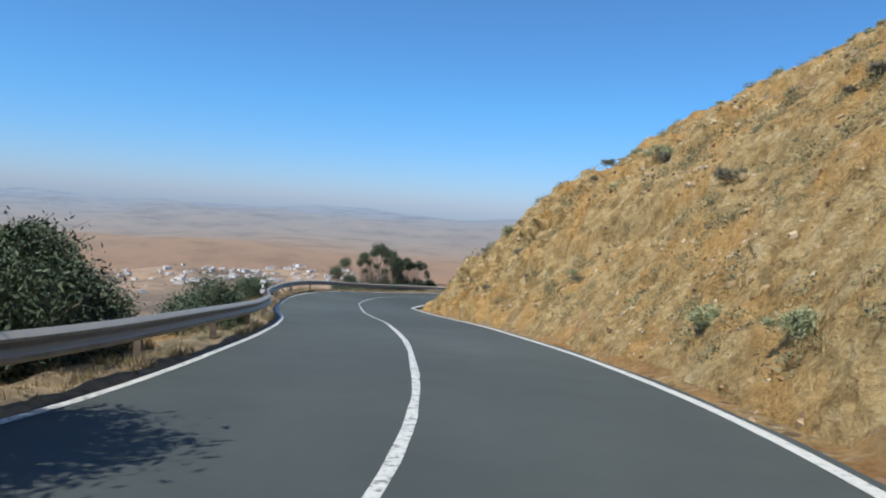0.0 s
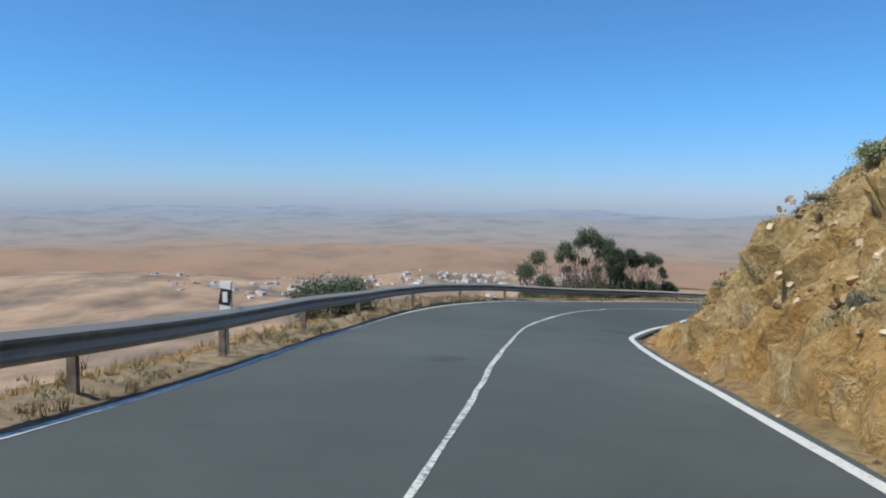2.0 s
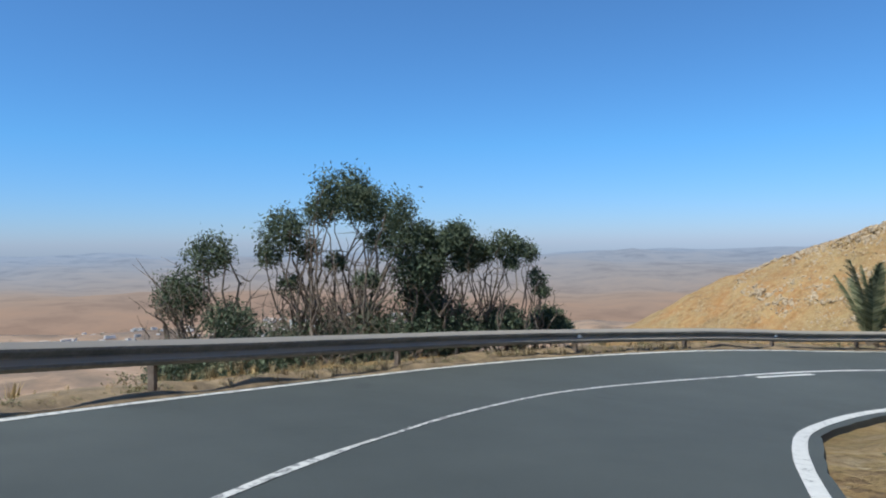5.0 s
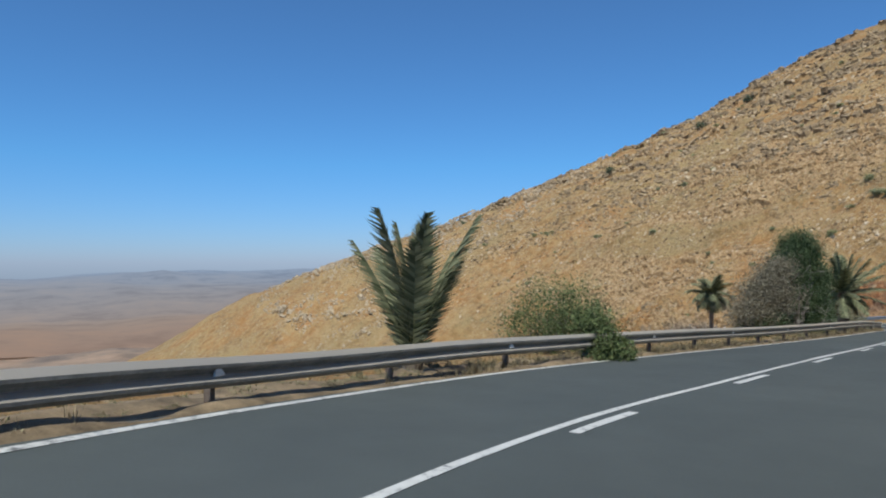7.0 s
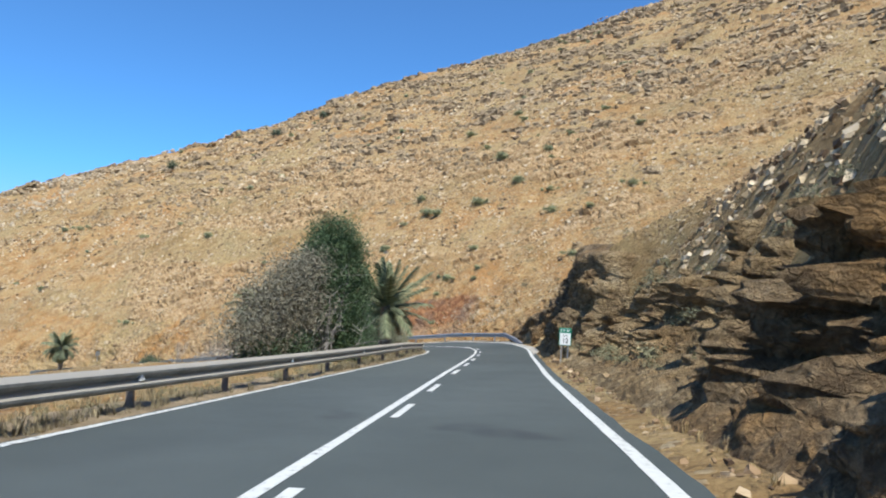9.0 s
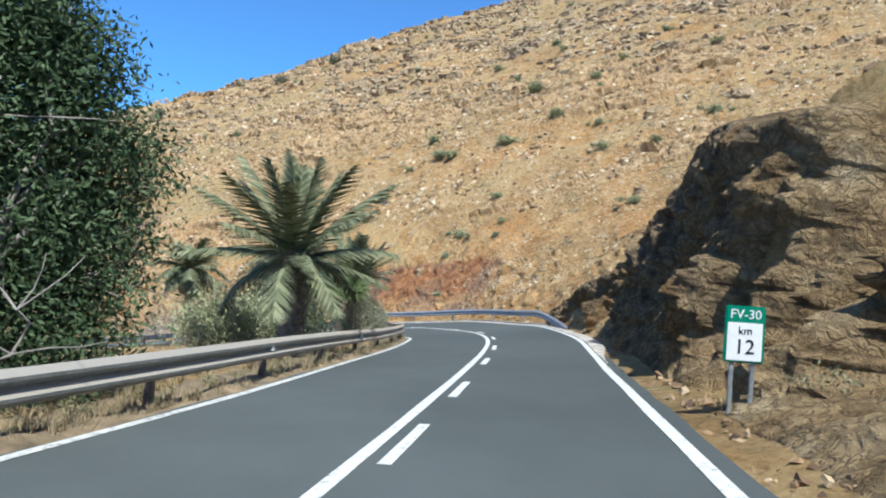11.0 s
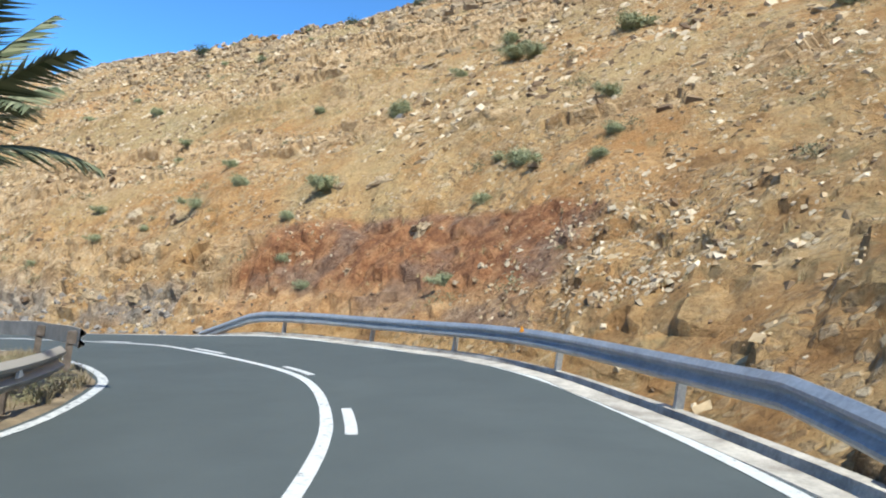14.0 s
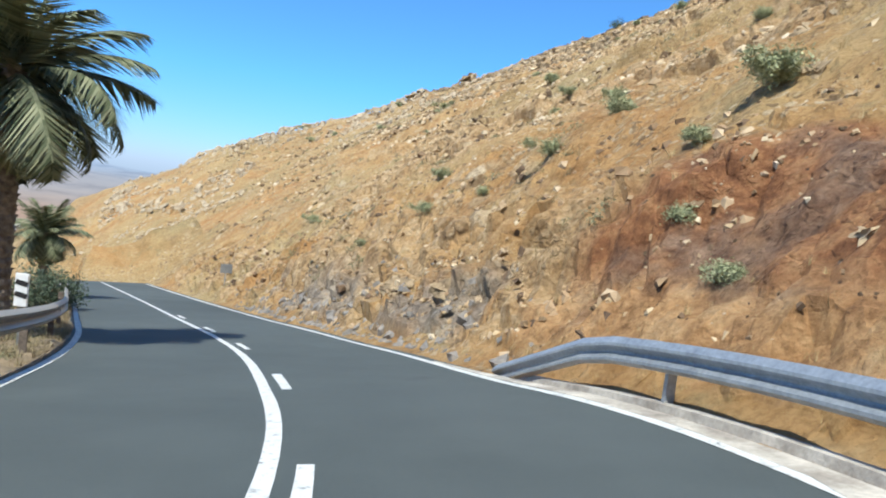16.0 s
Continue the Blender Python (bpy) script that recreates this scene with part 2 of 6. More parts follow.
SOIL, ASPHALT, PAINT, WORN_PAINT, FADED_PAINT = soil_material(), asphalt_material(), paint_material("road_paint", 0.33), paint_material("worn_road_paint", 0.385), paint_material("faded_road_paint", 0.42)


def rock_material(name, stops, rust, how_rusty, cracked_by=0.5, deep=0.6, grain=0.55, relief=0.22):
    m, n, l, b = material(name)
    p = place(n)
    big, mid, fine = noise_node(n, l, p, 0.5, 5), noise_node(n, l, p, 2.2, 7, 0.7), noise_node(n, l, p, 14, 5, 0.75)
    c = ramp_node(n, l, mid, list(zip((0.30, 0.45, 0.58, 0.74), stops)))
    c = mix_node(n, l, ramp_node(n, l, big, [(0.48, (0.0,)), (0.60, (how_rusty,))]), c, rust)
    c = mix_node(n, l, grain, c, ramp_node(n, l, fine, [(0.32, (0.22, 0.2, 0.18)), (0.62, (1, 1, 1))]), "MULTIPLY")
    # crumbled rock and soil where the face lies back; the tan also paints sunlight on
    loose = n.new("ShaderNodeAttribute")
    loose.attribute_name = "loose"
    c = mix_node(n, l, loose.outputs["Fac"], c, ramp_node(n, l, noise_node(n, l, p, 1.1, 7, 0.7), [(0.32, (0.16, 0.105, 0.055)), (0.46, (0.38, 0.255, 0.125)), (0.6, (0.52, 0.375, 0.20)), (0.74, (0.66, 0.53, 0.34))]))
    # fractures between warped blocks
    warp = n.new("ShaderNodeTexNoise")
    warp.inputs["Scale"].default_value, warp.inputs["Detail"].default_value = 1.8, 5
    l.new(p, warp.inputs["Vector"])
    moved = n.new("ShaderNodeVectorMath")
    moved.operation = "MULTIPLY_ADD"
    l.new(warp.outputs["Color"], moved.inputs[0])
    moved.inputs[1].default_value = (0.7, 0.7, 0.7)
    l.new(p, moved.inputs[2])
    squash = n.new("ShaderNodeVectorMath")
    squash.operation = "MULTIPLY"
    l.new(moved.outputs[0], squash.inputs[0])
    squash.inputs[1].default_value = (1.0, 1.0, 1.2)
    crack = None
    for size in (1.7, 4.5):
        v = n.new("ShaderNodeTexVoronoi")
        v.feature = "DISTANCE_TO_EDGE"
        v.inputs["Scale"].default_value = size
        l.new(squash.outputs[0], v.inputs["Vector"])
        gap = ramp_node(n, l, v.outputs["Distance"], [(0.0, (0.0,)), (0.13, (1.0,))])
        crack = mix_node(n, l, 1.0, crack, gap, "MULTIPLY") if crack else gap
    c = mix_node(n, l, crack, mix_node(n, l, cracked_by, c, (0.06, 0.043, 0.028)), c)
    l.new(c, b.inputs["Base Color"])
    b.inputs["Roughness"].default_value = 0.95
    b.inputs["Specular IOR Level"].default_value = 0.1
    both = n.new("ShaderNodeMath")
    both.operation = "MULTIPLY_ADD"
    l.new(mid, both.inputs[0])
    both.inputs[1].default_value = 2.0
    l.new(fine, both.inputs[2])
    cracked = n.new("ShaderNodeMath")
    cracked.operation = "MULTIPLY_ADD"
    l.new(crack, cracked.inputs[0])
    cracked.inputs[1].default_value = deep
    l.new(both.outputs[0], cracked.inputs[2])
    bump_node(n, l, cracked.outputs[0], 1.0, relief, b)
    return m


CUT_ROCK = rock_material("cut_rock", ((0.08, 0.056, 0.036), (0.25, 0.172, 0.098), (0.43, 0.305, 0.175), (0.56, 0.43, 0.28)), (0.44, 0.25, 0.095), 0.7, 0.45, 0.35, 0.55, 0.13)
SPUR_ROCK = rock_material("ochre_rock", ((0.20, 0.135, 0.06), (0.47, 0.32, 0.14), (0.64, 0.465, 0.225), (0.76, 0.62, 0.41)), (0.66, 0.37, 0.12), 0.6, 0.10, 0.12, 0.48, 0.10)


def stone_material(name, tones):
    m, n, l, b = material(name)
    o = n.new("ShaderNodeNewGeometry")
    c = ramp_node(n, l, o.outputs["Random Per Island"], tones)
    t = noise_node(n, l, o.outputs["Position"], 5, 5)
    c = mix_node(n, l, 0.5, c, ramp_node(n, l, t, [(0.3, (0.4, 0.36, 0.32)), (0.65, (1, 1, 1))]), "MULTIPLY")
    l.new(c, b.inputs["Base Color"])
    b.inputs["Roughness"].default_value = 0.9
    bump_node(n, l, t, 0.5, 0.05, b)
    return m


STONE = stone_material("loose_stone", [(0.0, (0.11, 0.066, 0.033)), (0.20, (0.23, 0.145, 0.072)), (0.38, (0.42, 0.29, 0.15)), (0.72, (0.54, 0.405, 0.235)), (1.0, (0.69, 0.56, 0.385))])
BANK_STONE = stone_material("bank_stone", [(0.0, (0.09, 0.055, 0.032)), (0.3, (0.22, 0.135, 0.07)), (0.7, (0.40, 0.265, 0.14)), (1.0, (0.56, 0.42, 0.26))])
PALE_STONE = speckled("pale_stone", (0.34, 0.255, 0.155), (0.60, 0.485, 0.325), 3.0, 0.9, 0.5)
TAN_STONE = speckled("tan_stone", (0.30, 0.205, 0.11), (0.56, 0.42, 0.25), 2.2, 0.92, 0.5)
VERGE_SOIL = speckled("verge_soil", (0.11, 0.08, 0.047), (0.37, 0.27, 0.155), 2.4, 0.95, 0.6, fine=14.0)
CONCRETE = speckled("concrete", (0.26, 0.22, 0.175), (0.72, 0.65, 0.54), 1.9, 0.85, 0.5, fine=12.0)
STEEL = speckled("galvanised_steel", (0.33, 0.35, 0.37), (0.50, 0.52, 0.53), 2.5, 0.42, 0.05, 0.55)
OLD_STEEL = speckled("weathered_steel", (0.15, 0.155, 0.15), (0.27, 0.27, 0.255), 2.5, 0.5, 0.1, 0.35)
# sunlit upper lips over a dark web, put into the steel's colour
sunlit_dusty_ledges(OLD_STEEL, (0.52, 0.465, 0.38))
RUST = speckled("rusty_steel", (0.10, 0.075, 0.055), (0.24, 0.19, 0.15), 6, 0.8, 0.2)
WHITE, BLACK, AMBER = plain("white_plastic", (0.78, 0.78, 0.76), 0.45), plain("black_plastic", (0.02, 0.02, 0.022), 0.5), plain("amber_reflector", (0.75, 0.28, 0.02), 0.3)
GREEN_PAINT = plain("green_sign_paint", (0.0, 0.19, 0.11), 0.45)
BARK = speckled("bark", (0.10, 0.075, 0.055), (0.26, 0.21, 0.165), 6, 0.9, 0.6)
TAMARISK_LEAF = leaf_material("tamarisk_leaf", (0.035, 0.062, 0.026), (0.10, 0.14, 0.062))
DUSTY_LEAF = leaf_material("dusty_leaf", (0.12, 0.125, 0.075), (0.37, 0.36, 0.24))
PALE_BARK = speckled("pale_bark", (0.18, 0.155, 0.13), (0.40, 0.36, 0.31), 6, 0.9, 0.5)
PALM_BARK = speckled("palm_bark", (0.12, 0.095, 0.07), (0.36, 0.30, 0.23), 8, 0.95, 0.8)
TREE_LEAF = leaf_material("tree_leaf", (0.045, 0.068, 0.04), (0.135, 0.165, 0.10))
BUSH_LEAF = leaf_material("bush_leaf", (0.05, 0.08, 0.028), (0.165, 0.195, 0.075))
GREY_LEAF = leaf_material("grey_leaf", (0.13, 0.115, 0.075), (0.29, 0.26, 0.185))
PALM_LEAF = leaf_material("palm_leaf", (0.065, 0.08, 0.038), (0.25, 0.255, 0.145))
SWORD_LEAF = leaf_material("sword_leaf", (0.06, 0.09, 0.035), (0.22, 0.27, 0.11))
OUTCROP = speckled("outcrop", (0.115, 0.075, 0.04), (0.50, 0.365, 0.205), 2.0, 0.92, 0.8, fine=6)
SLATE = speckled("slate", (0.13, 0.115, 0.10), (0.34, 0.29, 0.235), 1.2, 0.9, 0.8, fine=8)
DEAD_LEAF = leaf_material("dead_leaf", (0.12, 0.085, 0.045), (0.26, 0.19, 0.11))
SHRUB_LEAF = leaf_material("shrub_leaf", (0.20, 0.22, 0.11), (0.44, 0.44, 0.25))
SCRUB = leaf_material("scrub_leaf", (0.15, 0.14, 0.075), (0.31, 0.28, 0.155))
DRY_GRASS = leaf_material("dry_grass", (0.13, 0.10, 0.055), (0.40, 0.32, 0.185))
STRAW = leaf_material("straw", (0.30, 0.205, 0.09), (0.56, 0.42, 0.21))
WALL_PAINT = plain("white_house_paint", (0.80, 0.77, 0.72), 0.8)
ROOF_TILE = plain("flat_roof", (0.45, 0.36, 0.29), 0.85)
GLASS_DARK = plain("dark_window", (0.05, 0.055, 0.06), 0.2)


# ---- small helpers for meshes ----
def mesh_of(name, verts, faces, mat, smooth=False):
    me = bpy.data.meshes.new(name)
    me.from_pydata([tuple(v) for v in verts], [], faces)
    me.materials.append(mat)
    if smooth:
        me.polygons.foreach_set("use_smooth", [True] * len(me.polygons))
    me.update()
    return me


def grid_mesh(name, points, mat, smooth=True):
    """A sheet from an array of rows x columns x 3."""
    r, c = points.shape[:2]
    i = np.arange(r * c).reshape(r, c)
    quads = np.stack([i[:-1, :-1], i[1:, :-1], i[1:, 1:], i[:-1, 1:]], -1).reshape(-1, 4)
    me = bpy.data.meshes.new(name)
    me.vertices.add(r * c)
    me.vertices.foreach_set("co", points.astype(np.float32).ravel())
    me.loops.add(quads.size)
    me.loops.foreach_set("vertex_index", quads.astype(np.int32).ravel())
    me.polygons.add(len(quads))
    me.polygons.foreach_set("loop_start", np.arange(0, quads.size, 4, dtype=np.int32))
    me.polygons.foreach_set("use_smooth", np.full(len(quads), smooth))
    me.materials.append(mat)
    me.update(calc_edges=True)
    me.validate()
    return me


def part(name, bm, mat, parent, label=""):
    """Links a bmesh, or a mesh, as one mesh object under a thing."""
    if isinstance(bm, bmesh.types.BMesh):
        me = bpy.data.meshes.new(name)
        bm.to_mesh(me)
        bm.free()
        me.materials.append(mat)
    else:
        me = bm
    ob = new(name, me)
    ob.parent = parent
    if label:
        tagged(ob, label)
    return ob


def box(bm, size, m):
    bmesh.ops.create_cube(bm, size=1, matrix=m @ Matrix.Diagonal((*size, 1)))
    return bm


def bevelled_box(size, m=Matrix(), w=0.01):
    bm = box(bmesh.new(), size, m)
    bmesh.ops.bevel(bm, geom=bm.edges[:], offset=w, segments=2, affect="EDGES")
    return bm


def tube(verts, faces, path, radii, sides=6):
    """Adds a tapering tube along a path to lists of vertices and faces."""
    start = len(verts)
    for k, (p, r) in enumerate(zip(path, radii)):
        d = (path[min(k + 1, len(path) - 1)] - path[max(k - 1, 0)]).normalized()
        u = d.orthogonal().normalized()
        w = d.cross(u)
        for s in range(sides):
            a = 2 * math.pi * s / sides
            verts.append(p + (u * math.cos(a) + w * math.sin(a)) * r)
        if k:
            for s in range(sides):
                a, b = start + (k - 1) * sides + s, start + (k - 1) * sides + (s + 1) % sides
                faces.append((a, b, b + sides, a + sides))
    faces.append(tuple(start + (len(path) - 1) * sides + s for s in range(sides)))


def lattice(x, y, seed):
    """Random values at whole places, from 0 to 1."""
    h = (x.astype(np.int64) * 374761393 + y.astype(np.int64) * 668265263 + seed * 974711) & 0xFFFFFFFF
    h = ((h ^ (h >> 13)) * 1274126177) & 0xFFFFFFFF
    return ((h ^ (h >> 16)) & 0xFFFF) / 65535.0


def soft_noise(x, y, seed):
    i, j = np.floor(x), np.floor(y)
    u, v = x - i, y - j
    u, v = u * u * (3 - 2 * u), v * v * (3 - 2 * v)
    a, b, c, d = lattice(i, j, seed), lattice(i + 1, j, seed), lattice(i, j + 1, seed), lattice(i + 1, j + 1, seed)
    return (a * (1 - u) + b * u) * (1 - v) + (c * (1 - u) + d * u) * v - 0.5


def fractal(x, y, size, octaves=4, seed=1):
    out, amp = 0.0, 1.0
    for k in range(octaves):
        out = out + amp * soft_noise(x / size + 17.3 * k, y / size - 9.1 * k, seed + k)
        size, amp = size / 2.1, amp * 0.5
    return out


def step(x, a, b):
    u = np.clip((x - a) / (b - a), 0, 1)
    return u * u * (3 - 2 * u)


# ---- the road's line: centre, half widths to the edge lines, cross fall ----
CX = [-4.51, -3.4, -2.16, -0.89, -0.27, -0.45, -1.05, -1.84, -2.59, -3.37, -3.98, -4.5, -4.5, -4.16, -3.09, -1.14, 1.72, 5.09, 8.78, 13.73, 19.54, 26.26, 32.95, 39.65, 45.37, 50.04, 53.78, 57.39, 60.74, 63.41, 65.63, 66.94, 67.86, 68.22, 68.4, 68.55, 68.39, 67.55, 65.26, 61.98]
CY = [-28.62, -19.68, -9.75, 0.16, 6.06, 11.96, 17.9, 22.78, 26.77, 30.84, 34.75, 38.74, 42.92, 47.21, 51.67, 55.75, 58.56, 60.82, 62.72, 64.37, 66.07, 68.14, 70.16, 72.12, 73.87, 75.42, 76.78, 78.4, 80.42, 82.54, 85.15, 87.81, 90.55, 92.41, 94.61, 98.0, 102.5, 109.49, 125.99, 143.0]
CZ = [3.4, 2.32, 1.13, -0.05, -0.72, -1.41, -2.13, -2.73, -3.27, -3.77, -4.18, -4.61, -5.0, -5.42, -5.9, -6.37, -6.7, -6.96, -7.27, -7.56, -7.85, -8.27, -8.65, -9.01, -9.34, -9.65, -9.86, -10.1, -10.38, -10.69, -10.99, -11.38, -11.77, -12.01, -12.37, -12.96, -13.73, -14.81, -17.23, -19.4]
WL = [3.21, 3.22, 3.24, 3.27, 3.29, 3.26, 3.22, 3.26, 3.55, 3.85, 3.94, 3.88, 3.62, 3.36, 3.19, 2.77, 2.8, 2.54, 2.99, 3.22, 3.02, 2.99, 2.74, 2.39, 2.52, 2.67, 2.79, 2.82, 3.03, 2.82, 2.76, 2.66, 2.71, 2.67, 2.71, 2.75, 2.8, 2.83, 2.85, 2.87]
WR = [3.34, 3.36, 3.37, 3.37, 3.36, 3.41, 3.3, 3.21, 3.21, 3.17, 2.91, 2.97, 3.25, 3.82, 3.6, 3.44, 2.85, 2.75, 3.2, 3.14, 3.02, 2.9, 2.73, 2.65, 2.61, 2.81, 2.94, 3.05, 3.19, 3.32, 3.58, 3.67, 3.63, 3.4, 2.94, 2.95, 2.96, 2.96, 2.96, 2.95]
BK = [0.017, 0.017, 0.018, 0.02, 0.021, 0.004, -0.007, -0.008, -0.005, -0.009, -0.018, -0.044, -0.062, -0.05, -0.009, -0.005, -0.025, -0.042, -0.001, 0.016, 0.035, 0.047, 0.053, 0.049, 0.061, 0.075, 0.093, 0.099, 0.132, 0.116, 0.097, 0.088, 0.075, 0.069, 0.054, 0.038, 0.015, 0.001, 0.001, 0.001]


def spline(values, at):
    v = np.array(values, float)
    m = np.gradient(v, KNOTS)
    i = np.clip(np.searchsorted(KNOTS, at, side="right") - 1, 0, len(v) - 2)
    h = KNOTS[i + 1] - KNOTS[i]
    u = (at - KNOTS[i]) / h
    return (2 * u**3 - 3 * u**2 + 1) * v[i] + (u**3 - 2 * u**2 + u) * h * m[i] + (3 * u**2 - 2 * u**3) * v[i + 1] + (u**3 - u**2) * h * m[i + 1]


KNOTS = np.r_[0, np.cumsum(np.hypot(np.diff(CX), np.diff(CY)))]
KNOTS = KNOTS - KNOTS[3]
S = np.arange(KNOTS[0], KNOTS[-1], 0.5)
RX, RY, RZ = spline(CX, S), spline(CY, S), spline(CZ, S)
RWL, RWR, RBK = (np.interp(S, KNOTS, v) for v in (WL, WR, BK))
smooth5 = np.hanning(13) / np.hanning(13).sum()
RWL, RWR, RBK = (np.convolve(np.pad(v, 6, mode="edge"), smooth5, "valid") for v in (RWL, RWR, RBK))
TX, TY = np.gradient(RX, S), np.gradient(RY, S)
TX, TY = TX / np.hypot(TX, TY), TY / np.hypot(TX, TY)
TZ = np.gradient(RZ, S)


def along(s):
    """Place of the centre line, its heading and the rest at s."""
    return [np.interp(s, S, v) for v in (RX, RY, RZ, TX, TY, RWL, RWR, RBK)]


def on_road(s, lat, up=0.0):
    """A point beside the centre line: lat to the right, on the road's sloping plane."""
    x, y, z, tx, ty, wl, wr, bk = along(s)
    return np.stack(np.broadcast_arrays(x + ty * lat, y - tx * lat, z + bk * np.clip(lat, -wl - 1.2, wr + 1.2) + up), -1)


def nearest(x, y, low=-1e9, high=1e9):
    """For places in plan: s, lat and the index of the nearest station between low and high."""
    shape = np.shape(x)
    pick = np.arange(len(S))[::2]
    pick = pick[(S[pick] >= low) & (S[pick] <= high)]
    x, y = np.ravel(x), np.ravel(y)
    best = np.empty(len(x), int)
    for a in range(0, len(x), 20000):
        d = (x[a : a + 20000, None] - RX[None, pick]) ** 2 + (y[a : a + 20000, None] - RY[None, pick]) ** 2
        best[a : a + 20000] = pick[d.argmin(1)]
    dx, dy = x - RX[best], y - RY[best]
    ahead = dx * TX[best] + dy * TY[best]
    lat = dx * TY[best] - dy * TX[best]
    far = np.hypot(dx, dy)
    lat = np.where(np.abs(ahead) > 2, np.sign(lat) * np.maximum(far, 0.01), lat)
    return (S[best] + ahead).reshape(shape), lat.reshape(shape), best.reshape(shape)


# crest of the hill across the ravine, in plan, and its face
CREST = np.array([(330, 20), (262, 45), (215, 80), (190, 100), (166, 140), (143, 160), (126, 172), (108, 184), (90, 196), (60, 215), (20, 240), (-60, 290)], float)


def hill(x, y):
    u, v = (x - 90) / 50, (y - 100) / 50
    u, v = np.clip(u, -2.4, 4.0), np.clip(v, -2.5, 3.4)
    z = 1.79 + 35.99 * u - 7.82 * v - 3.28 * u * u - 1.14 * u * v + 3.38 * v * v
    # how far a place lies behind the crest, which runs from the south-east to the north-west
    e, n = -0.82 * x + 0.572 * y, 0.572 * x + 0.82 * y
    behind = n - 6 - np.interp(e, CREST @ (-0.82, 0.572), CREST @ (0.572, 0.82))
    beyond = np.clip(behind, 0, None)
    z = z + step(behind, -62, -14) * np.interp(e, (-121, -95, -60, -38, -18, -8, 3, 22, 42, 58, 68, 76, 110), (3.6, 2.9, 1.0, -0.7, -2.5, -2.4, -1.2, 0.0, 1.4, 4.6, 5.8, 6.0, 6.5))
    z = z + -0.6 * step(y, 130, 200)
    outside = np.hypot(x - np.clip(x, -30, 290), y - np.clip(y, -25, 270))
    return z - 0.048 * beyond**1.5 - 0.25 * beyond - 0.6 * outside


WALL_S = [-40, 56, 62, 68, 76, 84, 90, 96, 101, 106, 110, 113, 115, 118, 121, 123, 126, 140]
WALL_H = [0, 0, 1.5, 3.8, 5.2, 5.7, 5.8, 5.6, 4.9, 4.6, 5.0, 4.8, 4.3, 3.2, 2.0, 1.1, 0.2, 0]


RECESS = 1.7


def upslope(s, lat, i):
    """Height of the cut slopes on the right of the road."""
    wr = RWR[i]
    zr = RZ[i] + TZ[i] * np.clip(s - S[i], -60, 60) + RBK[i] * np.clip(lat, -RWL[i] - 1.2, wr + 1.2)
    dr = np.clip(lat - wr - 0.7, 0, None)
    first = 1 - step(s, 52, 66)
    last = step(s, 108, 124)
    wall = np.interp(s, WALL_S, WALL_H)
    inner = np.clip(dr - 1.1 * step(s, 33, 40) * (1 - step(s, 52, 58)), 0, None)
    spur = 0.95 * np.clip(inner, 0, 6) + 0.70 * np.clip(inner - 6, 0, None)
    back = 0.5 * np.exp(-(((s - 94) / 5.0) ** 2)) + RECESS * step(s, 95.0, 98.5) * (1 - step(s, 103.4, 104.6))
    lying = step(s, 83, 89) * (1 - step(s, 101.5, 104.3))
    cut = wall * (1 - 0.08 * lying) * step(dr - back * (1 - lying) - (0.6 + 0.3 * step(s, 79, 85)) * (1 - step(s, 82, 88)), 0.8, 2.4 + 4.2 * lying + (1.4 + 0.8 * step(s, 79, 85)) * (1 - step(s, 82, 88))) + 0.55 * np.clip(dr - 1.8, 0, None)
    rise = first * spur + (1 - first) * ((1 - last) * cut + last * 0.3 * np.clip(dr, 0, 4))
    return zr + 75 * (1 - np.exp(-rise / 75)) - last * 0.35 * np.clip(dr - 60, 0, None)


